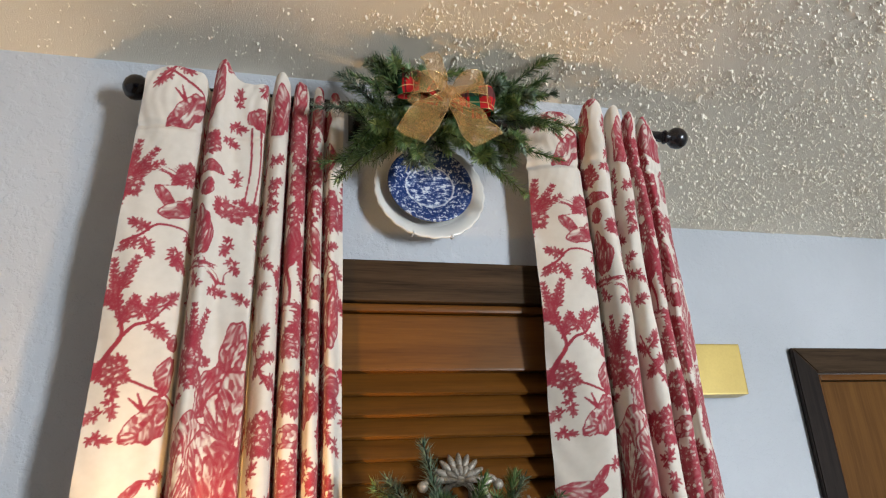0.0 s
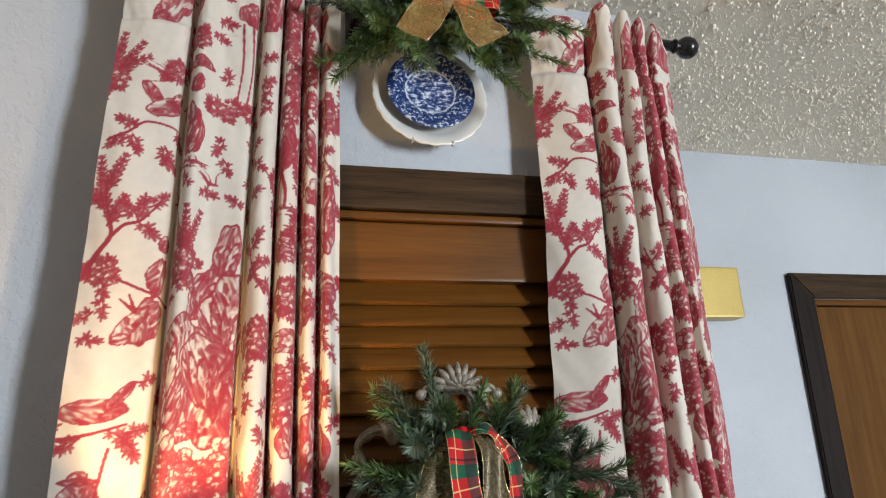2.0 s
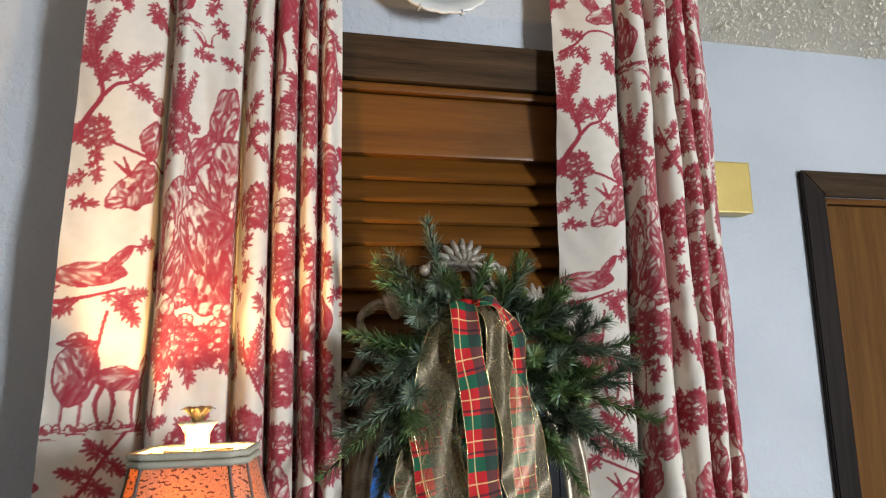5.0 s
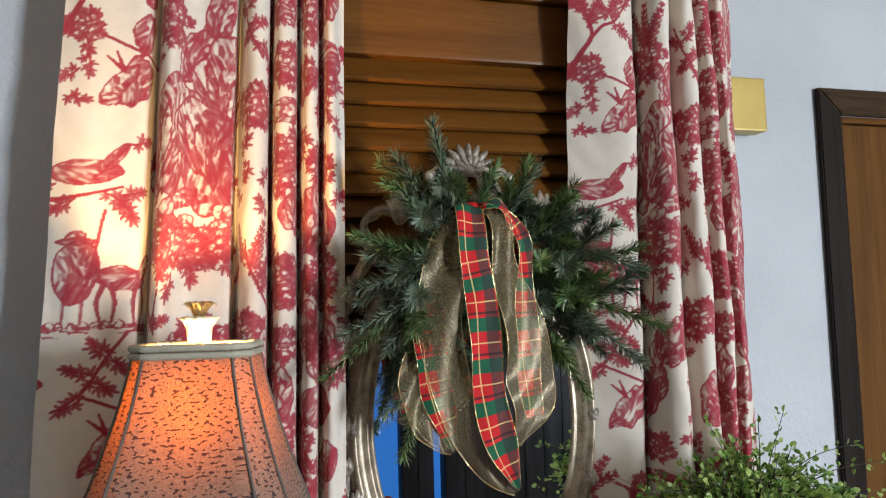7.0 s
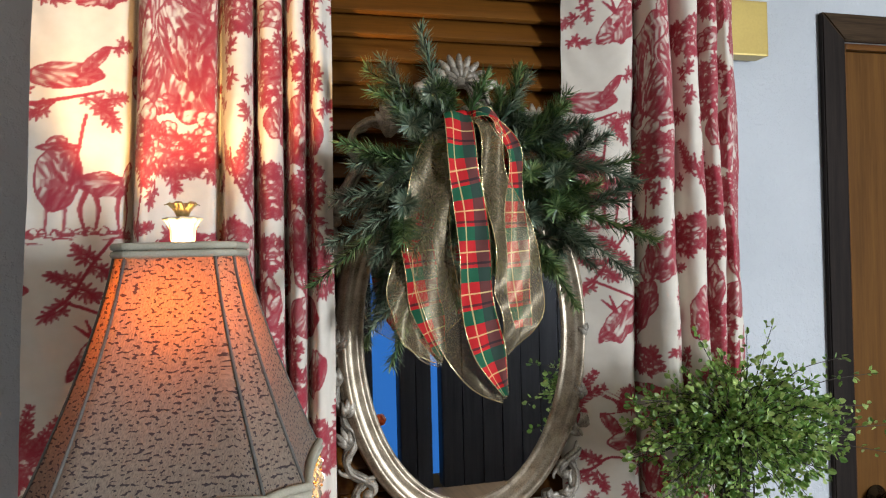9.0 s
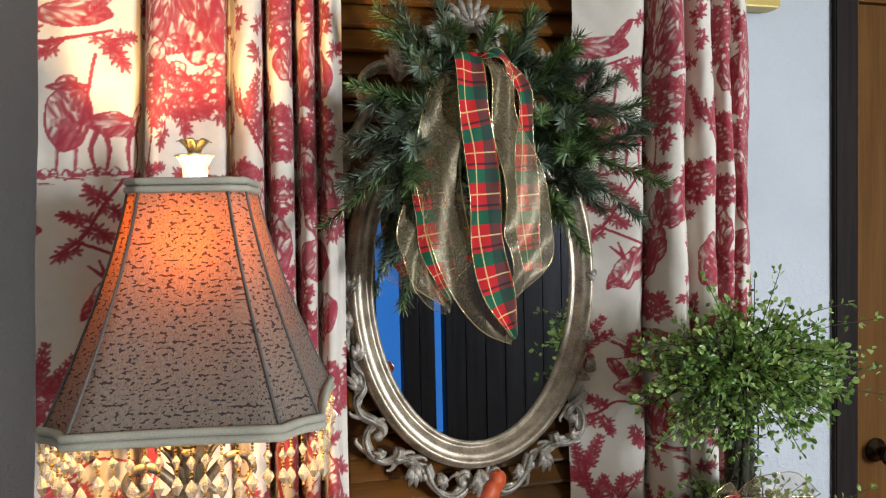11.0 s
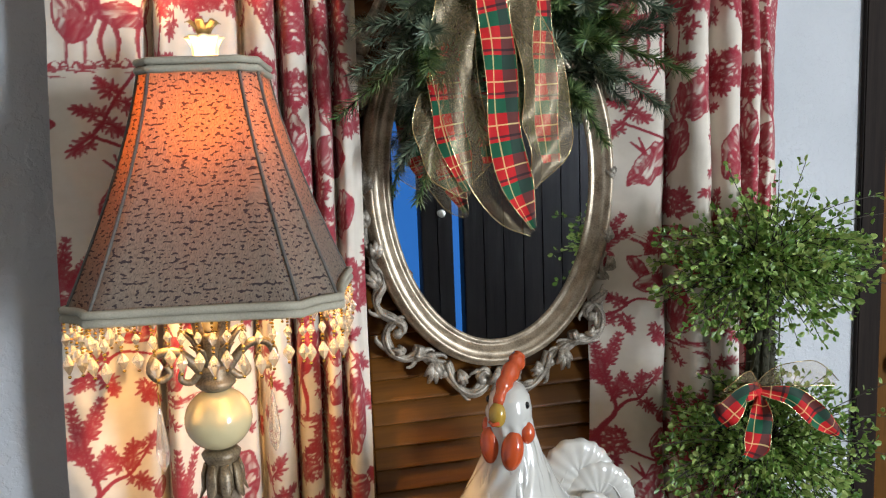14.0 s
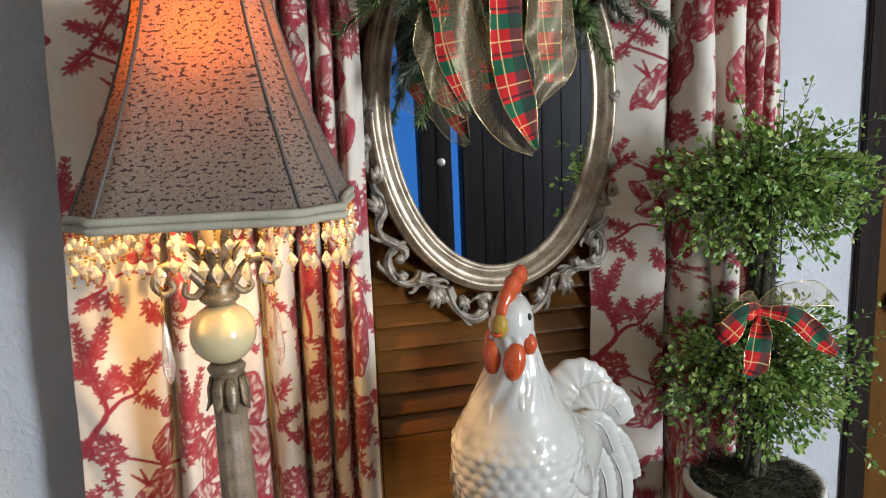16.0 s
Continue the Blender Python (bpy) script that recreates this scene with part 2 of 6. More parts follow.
M = {
    "wall": wall_paint(),
    "ceiling": speckled("popcorn_ceiling", (0.80, 0.72, 0.58), 0.85, fine=500, coarse=4, vary=0.08, bump=0.6, dist=0.002),
    "toile": toile(),
    "rod": speckled("black_iron", (0.012, 0.010, 0.010), 0.22, 0.0, vary=0.3, bump=0.05),
    "dark_wood": wood("dark_stained_wood", (0.013, 0.007, 0.003), (0.075, 0.044, 0.022), axis=0, rough=0.6),
    "dark_wood_up": wood("dark_stained_upright", (0.007, 0.005, 0.004), (0.026, 0.018, 0.014), axis=2, rough=0.6),
    "shutter": wood("amber_pine", (0.075, 0.026, 0.004), (0.155, 0.058, 0.009), axis=0, rough=0.3, gloss=0.2),
    "door": wood("honey_oak_veneer", (0.075, 0.030, 0.006), (0.15, 0.066, 0.015), axis=2, rough=0.55, scale=0.6),
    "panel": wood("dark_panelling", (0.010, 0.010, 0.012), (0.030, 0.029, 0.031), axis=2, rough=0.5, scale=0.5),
    "table": wood("walnut_top", (0.05, 0.028, 0.015), (0.12, 0.07, 0.035), axis=0),
    "floor": wood("floor_boards", (0.05, 0.03, 0.018), (0.13, 0.08, 0.045), axis=1, scale=0.4),
    "brass_box": speckled("gold_plastic", (0.50, 0.36, 0.10), 0.35, 0.35, fine=200, coarse=10, vary=0.1),
    "grey": speckled("grey_plastic", (0.2, 0.2, 0.2), 0.5),
    "plate": glazed("cream_porcelain", (0.74, 0.71, 0.64)),
    "blue": blue_print(),
    "wire": speckled("white_wire", (0.6, 0.6, 0.58), 0.35, 0.4),
    "needle": foliage("pine_needles", [(0.15, (0.030, 0.072, 0.022)), (0.5, (0.090, 0.165, 0.050)), (0.85, (0.30, 0.37, 0.14))], 0.42),
    "needle_frost": foliage("frosted_needles", [(0.15, (0.035, 0.070, 0.042)), (0.5, (0.105, 0.155, 0.095)), (0.85, (0.30, 0.33, 0.22))], 0.45),
    "stem": speckled("bark_wire", (0.035, 0.028, 0.018), 0.8),
    "plaid": plaid(),
    "organza": organza("gold_organza", (0.58, 0.31, 0.10), 0.60),
    "organza_pale": organza("sheer_organza", (0.42, 0.31, 0.17), 0.76),
    "gold_edge": antique("gold_thread", (0.5, 0.35, 0.12), (0.9, 0.75, 0.45), 0.25, 0.9),
    "frame": antique("champagne_leaf", (0.15, 0.110, 0.068), (0.42, 0.335, 0.235), 0.36, 0.45),
    "scroll": antique("whitewashed_gilt", (0.11, 0.088, 0.064), (0.42, 0.365, 0.29), 0.45, 0.25),
    "shade": shade_cloth(),
    "lining": lining(),
    "piping": speckled("grey_braid", (0.34, 0.31, 0.235), 0.8, fine=700, vary=0.25, bump=0.5),
    "piping_dark": speckled("dark_braid", (0.085, 0.078, 0.066), 0.8, fine=700, vary=0.45, bump=0.5),
    "bead": frosted("clear_bead", (0.95, 0.90, 0.80)),
    "glow": None,
    "gold_bead": antique("gold_bead", (0.55, 0.32, 0.06), (0.85, 0.55, 0.15), 0.2, 1.0),
    "bronze": antique("antique_bronze", (0.075, 0.052, 0.030), (0.30, 0.225, 0.135), 0.42, 0.35),
    "column": antique("taupe_column", (0.13, 0.092, 0.058), (0.27, 0.20, 0.135), 0.5, 0.0),
    "ivory": glazed("ivory_ball", (0.60, 0.51, 0.29)),
    "finial": speckled("ivory_finial", (0.68, 0.58, 0.42), 0.4, fine=150),
    "finial_gold": antique("finial_gilt", (0.30, 0.20, 0.08), (0.62, 0.45, 0.2), 0.3, 0.7),
    "bulb": emissive("bulb_glass", (1.0, 0.72, 0.40), 12.0),
    "hen_white": glazed("white_glaze", (0.52, 0.50, 0.45)),
    "hen_red": glazed("red_glaze", (0.50, 0.075, 0.02)),
    "hen_gold": glazed("ochre_glaze", (0.36, 0.22, 0.03)),
    "hen_black": glazed("black_glaze", (0.01, 0.01, 0.01)),
    "leaf": foliage("boxwood_leaves", [(0.15, (0.06, 0.14, 0.024)), (0.45, (0.18, 0.31, 0.06)), (0.85, (0.46, 0.56, 0.18))], 0.38, 0.35),
    "moss": speckled("dry_moss", (0.045, 0.042, 0.022), 0.95, fine=120, vary=0.5, bump=0.8, dist=0.003),
    "pot": glazed("white_pot", (0.70, 0.68, 0.62)),
    "mirror": None,
    "knob": speckled("dark_brass", (0.05, 0.035, 0.02), 0.2, 0.9),
}
_k = Nodes("mirror_glass", 0.01, 1.0)
_k.b.inputs["Base Color"].default_value = (0.82, 0.85, 0.86, 1)
M["mirror"] = _k.m
M["glow"] = emissive("dusk_sky", (0.035, 0.19, 0.62), 0.75)

# ---- mesh helpers ----


def part(name, bm, material, parent=None, label="", smooth=False):
    me = bpy.data.meshes.new(name)
    if smooth:
        for f in bm.faces:
            f.smooth = True
    bm.to_mesh(me)
    bm.free()
    for mt in material if isinstance(material, (list, tuple)) else [material]:
        me.materials.append(M[mt])
    ob = new(name, me)
    ob.parent = parent
    if label:
        ob["label"] = label
    return ob


def thing(name, label, category, at=(0, 0, 0), group="", kind=""):
    ob = new(name)
    ob.location = at
    ob.empty_display_size = 0.05
    return tagged(ob, label, category, group, kind)


def box(bm, lo, hi, bevel=0.0, mat=0):
    lo, hi = Vector(lo), Vector(hi)
    b2 = bmesh.new()
    bmesh.ops.create_cube(b2, size=1.0)
    for v in b2.verts:
        v.co = Vector([(lo[i] + hi[i]) / 2 + v.co[i] * (hi[i] - lo[i]) for i in range(3)])
    if bevel:
        bmesh.ops.bevel(b2, geom=b2.edges[:], offset=bevel, segments=2, affect="EDGES", profile=0.7)
    merge(bm, b2, mat)
    return bm


def merge(bm, b2, mat=None, m=None):
    vs = [bm.verts.new(m @ v.co if m else v.co) for v in b2.verts]
    b2.verts.index_update()
    for f in b2.faces:
        nf = bm.faces.new([vs[v.index] for v in f.verts])
        nf.material_index = f.material_index if mat is None else mat
        nf.smooth = f.smooth
    b2.free()


def lathe(bm, profile, centre=(0, 0, 0), segs=32, mat=0, wob=None, m=None):
    """Turns (radius, height) pairs about z. wob(angle, i): a factor on the radius."""
    rings = []
    c = Vector(centre)
    for i, (r, z) in enumerate(profile):
        ring = []
        for s in range(segs):
            a = 2 * math.pi * s / segs
            f = wob(a, i) if wob else 1.0
            p = Vector((r * f * math.cos(a), r * f * math.sin(a), z))
            ring.append(bm.verts.new((m @ p if m else p) + c))
        rings.append(ring)
    for a, b in zip(rings, rings[1:]):
        for s in range(segs):
            f = bm.faces.new((a[s], a[(s + 1) % segs], b[(s + 1) % segs], b[s]))
            f.smooth, f.material_index = True, mat
    for ring, flip in ((rings[0], True), (rings[-1], False)):
        f = bm.faces.new(ring[::-1] if flip else ring)
        f.material_index = mat
    return bm


def tube(bm, pts, radii, sides=8, flat=1.0, side_dir=None, mat=0, caps=True):
    """A tube along points. flat: thickness across side_dir as a share of the radius."""
    pts = [Vector(p) for p in pts]
    if isinstance(radii, (int, float)):
        radii = [radii] * len(pts)
    up = Vector(side_dir) if side_dir else None
    rings, ref = [], None
    for i, p in enumerate(pts):
        d = (pts[min(i + 1, len(pts) - 1)] - pts[max(i - 1, 0)]).normalized()
        if up is not None:
            n1 = (up - d * up.dot(d)).normalized()
        else:
            if ref is None:
                ref = Vector((0, 0, 1)) if abs(d.z) < 0.9 else Vector((1, 0, 0))
            n1 = (ref - d * ref.dot(d)).normalized()
            ref = n1
        n2 = d.cross(n1)
        rings.append([bm.verts.new(p + radii[i] * (math.cos(a) * flat * n1 + math.sin(a) * n2)) for a in (2 * math.pi * s / sides for s in range(sides))])
    for a, b in zip(rings, rings[1:]):
        for s in range(sides):
            f = bm.faces.new((a[s], a[(s + 1) % sides], b[(s + 1) % sides], b[s]))
            f.smooth, f.material_index = True, mat
    if caps:
        bm.faces.new(rings[0][::-1]).material_index = mat
        bm.faces.new(rings[-1]).material_index = mat
    return bm


def smooth_path(pts, n):
    """n points on a Catmull-Rom curve through pts."""
    P = [np.array(p, float) for p in pts]
    P = [2 * P[0] - P[1]] + P + [2 * P[-1] - P[-2]]
    out = []
    segs = len(P) - 3
    for i in range(n):
        t = i / (n - 1) * segs
        k = min(int(t), segs - 1)
        t -= k
        a, b, c, d = P[k:k + 4]
        out.append(0.5 * (2 * b + (c - a) * t + (2 * a - 5 * b + 4 * c - d) * t * t + (3 * b - a - 3 * c + d) * t ** 3))
    return out


def ball(bm, c, r, u=16, v=10, mat=0, m=None):
    b2 = bmesh.new()
    bmesh.ops.create_uvsphere(b2, u_segments=u, v_segments=v, radius=1.0)
    rr = r if isinstance(r, (tuple, list)) else (r, r, r)
    mm = Matrix.Translation(c) @ (m if m else Matrix()) @ Matrix.Diagonal((*rr, 1))
    for f in b2.faces:
        f.smooth = True
    merge(bm, b2, mat, mm)
    return bm


def ribbon(bm, pts, width, across, n=40, wave=0.0, mat=0, seed=0):
    """A band of cloth along points with its own print coordinates. across: the direction of its width."""
    uv = bm.loops.layers.uv.verify()
    pts = [Vector(p) for p in smooth_path(pts, n)]
    ac = [Vector(a) for a in smooth_path(across, n)] if isinstance(across, list) else [Vector(across)] * n
    w = [float(x[0]) for x in smooth_path([(q,) for q in width], n)] if isinstance(width, (list, tuple)) else [width] * n
    rows, length, cols = [], 0.0, 7
    for i, p in enumerate(pts):
        if i:
            length += (p - pts[i - 1]).length
        d = (pts[min(i + 1, n - 1)] - pts[max(i - 1, 0)]).normalized()
        a = (ac[i] - d * ac[i].dot(d)).normalized()
        nn = d.cross(a)
        row = []
        for c in range(cols):
            s = c / (cols - 1) - 0.5
            q = p + a * (s * w[i]) + nn * (wave * math.sin(s * 7.0 + i * 0.33 + seed) * (0.4 + abs(s)))
            row.append((bm.verts.new(q), s * 0.04 + 0.02, length))
        rows.append(row)
    for r0, r1 in zip(rows, rows[1:]):
        for c in range(cols - 1):
            q = (r0[c], r0[c + 1], r1[c + 1], r1[c])
            f = bm.faces.new([v for v, _, _ in q])
            f.smooth, f.material_index = True, mat
            for lp, (_, u, v) in zip(f.loops, q):
                lp[uv].uv = (u, v)
    return [[r[0][0].co.copy() for r in rows], [r[-1][0].co.copy() for r in rows]]

# ---- structure ----
WALL_Y, DOOR_Y, CEIL = 0.92, 1.44, 2.45
X0, X1, YB = -1.7, 3.0, -3.0
WX0, WX1, WZ0, WZ1 = 0.085, 0.485, 0.55, 2.052


def structure(name, boxes, material, label, parent=None, bevel=0.0):
    bm = bmesh.new()
    for lo, hi in boxes:
        box(bm, lo, hi, bevel)
    ob = part(name, bm, material, parent, label)
    return tagged(ob, label, "", "", "structure")


structure("floor", [((X0, YB, -0.05), (X1, DOOR_Y + 0.2, 0))], "floor", "dark brown wooden board floor")
structure("wall_north", [((X0, WALL_Y, 0), (WX0, WALL_Y + 0.14, CEIL)), ((WX1, WALL_Y, 0), (0.66, WALL_Y + 0.14, CEIL)),
                         ((WX0, WALL_Y, 0), (WX1, WALL_Y + 0.14, WZ0)), ((WX0, WALL_Y, WZ1), (WX1, WALL_Y + 0.14, CEIL))],
          "wall", "grey-blue painted wall with knockdown plaster texture")
structure("wall_return", [((0.52, WALL_Y + 0.14, 0), (0.66, DOOR_Y + 0.1, CEIL))], "wall", "grey-blue painted return wall")
DX0, DX1, DZ = 1.414, 2.2, 2.055
structure("wall_door", [((0.66, DOOR_Y, 0), (DX0, DOOR_Y + 0.1, CEIL)), ((DX1, DOOR_Y, 0), (X1, DOOR_Y + 0.1, CEIL)),
                        ((DX0, DOOR_Y, DZ), (DX1, DOOR_Y + 0.1, CEIL))], "wall", "grey-blue painted wall round the door")
structure("wall_west", [((X0 - 0.1, YB, 0), (X0, WALL_Y + 0.14, CEIL))], "wall", "grey-blue painted wall")
structure("wall_east", [((X1, YB, 0), (X1 + 0.1, DOOR_Y + 0.1, CEIL))], "wall", "grey-blue painted wall")

# The room's far side, seen in the mirror: dark boards, a door with a knob, two openings and a window with cold daylight.
SW0, SW1 = 2.40, 2.97
GAPS = [(0.80, 0.975, 0.0, 2.03), (1.195, 1.265, 0.0, 2.03), (SW0, SW1, 0.85, 2.1)]
bw = thing("wall_south", "dark wood-panelled wall with narrow glazed openings", "", (0, 0, 0), "", "structure")
bm = bmesh.new()
edges = [X0] + [v for g in GAPS for v in g[:2]] + [X1]
for a, b in zip(edges[::2], edges[1::2]):
    box(bm, (a, YB - 0.1, 0), (b, YB, CEIL))
for g in GAPS:
    box(bm, (g[0], YB - 0.1, g[3]), (g[1], YB, CEIL))
    if g[2] > 0:
        box(bm, (g[0], YB - 0.1, 0), (g[1], YB, g[2]))
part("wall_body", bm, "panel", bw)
for a, b in zip(edges[::2], edges[1::2]):
    n = max(1, round((b - a) / 0.14))
    for i in range(n):
        w = (b - a) / n
        bm = bmesh.new()
        box(bm, (a + i * w + 0.004, YB + 0.001, 0.0), (a + (i + 1) * w - 0.004, YB + 0.018, CEIL - 0.002), 0.003)
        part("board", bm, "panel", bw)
bm = bmesh.new()
lathe(bm, [(0.022, 0), (0.02, 0.004), (0.009, 0.008), (0.009, 0.03), (0.024, 0.038), (0.026, 0.05), (0.016, 0.06), (0.001, 0.062)], (1.11, YB + 0.018, 1.12), 20, m=Matrix.Rotation(-math.pi / 2, 4, "X"))
part("knob", bm, "wire", bw)
bm = bmesh.new()
box(bm, (0.4, YB - 0.5, -0.05), (1.8, YB - 0.48, 2.3))
tagged(part("backdrop", bm, "glow"), "blue evening sky beyond the openings", "", "", "structure")

# Ceiling with sprayed popcorn grains, all one mesh.
rng = np.random.default_rng(7)
verts = [(X0 - 0.1, YB - 0.1, CEIL), (X1 + 0.1, YB - 0.1, CEIL), (X1 + 0.1, DOOR_Y + 0.1, CEIL), (X0 - 0.1, DOOR_Y + 0.1, CEIL)]
verts += [(x, y, CEIL + 0.1) for x, y, _ in verts]
faces = [(3, 2, 1, 0), (4, 5, 6, 7), (0, 1, 5, 4), (1, 2, 6, 5), (2, 3, 7, 6), (3, 0, 4, 7)]
COUNT = 150000
gx, gy = rng.uniform(-0.6, 2.1, COUNT), rng.uniform(0.2, DOOR_Y - 0.004, COUNT)
keep = ~((gy > WALL_Y - 0.004) & (gx < 0.665))
clump = np.array([noise.noise((x * 14, y * 14, 3.0)) for x, y in zip(gx, gy)])
keep &= rng.uniform(-0.7, 0.6, COUNT) < clump
keep &= (gx + 0.35 * clump > 0.25) | (rng.uniform(0, 1, COUNT) < 0.16)
for x, y in zip(gx[keep], gy[keep]):
    r = min(0.0050, 0.00105 * math.exp(rng.normal(0.25, 0.5)))
    r *= min(1.0, max(0.6, 0.65 + 0.5 * x))
    h, a0, b = r * rng.uniform(0.9, 1.9), rng.uniform(0, 6.3), len(verts)
    st = rng.uniform(0.55, 1.0)
    for i in range(5):
        a, q = a0 + i * 1.2566, r * rng.uniform(0.75, 1.15)
        verts.append((x + q * math.cos(a), y + q * st * math.sin(a), CEIL + 0.0003))
    verts += [(x + 0.45 * r * math.cos(a0), y + 0.45 * r * st * math.sin(a0), CEIL - h), (x - 0.4 * r * math.cos(a0), y - 0.4 * r * st * math.sin(a0), CEIL - h * rng.uniform(0.6, 1.0))]
    faces += [(b + 1, b, b + 5), (b, b + 4, b + 5), (b + 2, b + 1, b + 5, b + 6), (b + 3, b + 2, b + 6), (b + 4, b + 3, b + 6, b + 5)]
me = bpy.data.meshes.new("ceiling")
me.from_pydata(verts, [], faces)
me.materials.append(M["ceiling"])
tagged(new("ceiling", me), "off-white popcorn-textured ceiling", "", "", "structure")

# Window with a pine shutter in it; dark casing round it.
win = thing("window_1", "narrow window closed by an amber pine louvred shutter in a dark wood casing", "", (0, 0, 0), "", "structure")
for nm, lo, hi, mt in (("head_casing", (WX0 - 0.07, 0.898, WZ1), (WX1 + 0.07, 0.921, WZ1 + 0.066), "dark_wood"),
                       ("side_casing", (WX0 - 0.07, 0.898, WZ0), (WX0, 0.921, WZ1 - 0.001), "dark_wood_up"),
                       ("side_casing", (WX1, 0.898, WZ0), (WX1 + 0.07, 0.921, WZ1 - 0.001), "dark_wood_up"),
                       ("sill", (WX0 - 0.09, 0.88, WZ0 - 0.03), (WX1 + 0.09, 1.0, WZ0 - 0.001), "dark_wood")):
    bm = bmesh.new()
    box(bm, lo, hi, 0.004)
    part(nm, bm, mt, win)
bm = bmesh.new()
box(bm, (WX0 + 0.001, 0.906, WZ1 - 0.014), (WX1 - 0.001, 0.93, WZ1 - 0.002), 0.004)
part("stop_bead", bm, "shutter", win)
bm = bmesh.new()
box(bm, (WX0, 1.03, WZ0), (WX1, 1.05, WZ1))
part("backing", bm, "dark_wood", win)
shut = thing("shutter", "amber pine louvred shutter, its slats tilted shut", "shutter", (0, 0, 0))
RAIL_B = 1.0
for nm, lo, hi in (("top_rail", (WX0 + 0.035, 0.914, 1.948), (WX1 - 0.035, 0.94, WZ1 - 0.016)), ("bottom_rail", (WX0 + 0.035, 0.914, WZ0 + 0.002), (WX1 - 0.035, 0.94, RAIL_B + 0.012)),
                   ("stile", (WX0 + 0.002, 0.912, WZ0 + 0.002), (WX0 + 0.0345, 0.942, WZ1 - 0.016)), ("stile", (WX1 - 0.0345, 0.912, WZ0 + 0.002), (WX1 - 0.002, 0.942, WZ1 - 0.016))):
    bm = bmesh.new()
    box(bm, lo, hi, 0.004)
    part(nm, bm, "shutter", shut)
PITCH = 0.0311
bm = bmesh.new()
box(bm, (WX0 + 0.0355, -0.004, -0.0205), (WX1 - 0.0355, 0.004, 0.0205), 0.0035)
slat = part("slat", bm, "shutter", shut)
slats = [slat]
for i in range(29):
    o = slat.copy()
    scene.collection.objects.link(o)
    slats.append(o)
for i, o in enumerate(slats):
    o.matrix_basis = pose(0, 0.927, 1.948 - 0.017 - i * PITCH, -30 + 1.4 * math.sin(i * 2.3))

# Door with its casing.
dr = thing("door_1", "closed honey-oak veneer door in a worn dark wood casing", "", (0, 0, 0), "", "structure")
for nm, lo, hi, mt in (("door_slab", (DX0 + 0.018, DOOR_Y + 0.012, 0.005), (DX1 - 0.018, DOOR_Y + 0.05, DZ - 0.018), "door"),
                       ("jamb", (DX0, DOOR_Y - 0.001, 0), (DX0 + 0.016, DOOR_Y + 0.099, DZ - 0.001), "shutter"), ("jamb", (DX1 - 0.016, DOOR_Y - 0.001, 0), (DX1, DOOR_Y + 0.099, DZ - 0.001), "shutter"),
                       ("head_jamb", (DX0 + 0.0165, DOOR_Y - 0.001, DZ - 0.016), (DX1 - 0.0165, DOOR_Y + 0.099, DZ - 0.001), "shutter")):
    bm = bmesh.new()
    box(bm, lo, hi, 0.003)
    part(nm, bm, mt, dr)


def mitred(bm, pts, y0, y1):
    """A casing board with mitred ends, from its four corners in x and z."""
    a = [bm.verts.new((x, y0, z)) for x, z in pts]
    b = [bm.verts.new((x, y1, z)) for x, z in pts]
    bm.faces.new(a)
    bm.faces.new(b[::-1])
    for i in range(4):
        bm.faces.new((a[i], b[i], b[(i + 1) % 4], a[(i + 1) % 4]))
    bmesh.ops.recalc_face_normals(bm, faces=bm.faces[:])
    bmesh.ops.bevel(bm, geom=bm.edges[:], offset=0.003, segments=2, affect="EDGES")


CW = 0.065
bm = bmesh.new()
mitred(bm, [(DX0 - CW, 0), (DX0, 0), (DX0, DZ), (DX0 - CW, DZ + CW)], DOOR_Y - 0.017, DOOR_Y - 0.0005)
part("side_casing", bm, "dark_wood_up", dr)
bm = bmesh.new()
mitred(bm, [(DX1, 0), (DX1 + CW, 0), (DX1 + CW, DZ + CW), (DX1, DZ)], DOOR_Y - 0.017, DOOR_Y - 0.0005)
part("side_casing", bm, "dark_wood_up", dr)
bm = bmesh.new()
mitred(bm, [(DX0 - CW, DZ + CW), (DX0, DZ), (DX1, DZ), (DX1 + CW, DZ + CW)], DOOR_Y - 0.017, DOOR_Y - 0.0005)
part("head_casing", bm, "dark_wood", dr)
bm = bmesh.new()
lathe(bm, [(0.03, 0), (0.03, 0.004), (0.011, 0.008), (0.011, 0.028), (0.024, 0.036), (0.029, 0.05), (0.022, 0.062), (0.001, 0.065)], (DX0 + 0.078, DOOR_Y + 0.012, 0.945), 24, m=Matrix.Rotation(math.pi / 2, 4, "X"))
part("door_handle", bm, "knob", dr, "dark brass round knob")

# South window: an opening with its frame, that lets the daylight in.
ew = thing("window_2", "white-framed window that lets daylight in", "", (0, 0, 0), "", "structure")
for lo, hi in (((SW0, YB - 0.08, 0.85), (SW0 + 0.05, YB - 0.02, 2.1)), ((SW1 - 0.05, YB - 0.08, 0.85), (SW1, YB - 0.02, 2.1)),
               ((SW0 + 0.051, YB - 0.08, 0.85), (SW1 - 0.051, YB - 0.02, 0.9)), ((SW0 + 0.051, YB - 0.08, 2.05), (SW1 - 0.051, YB - 0.02, 2.1))):
    bm = bmesh.new()
    box(bm, lo, hi, 0.004)
    part("window_frame", bm, "pot", ew)

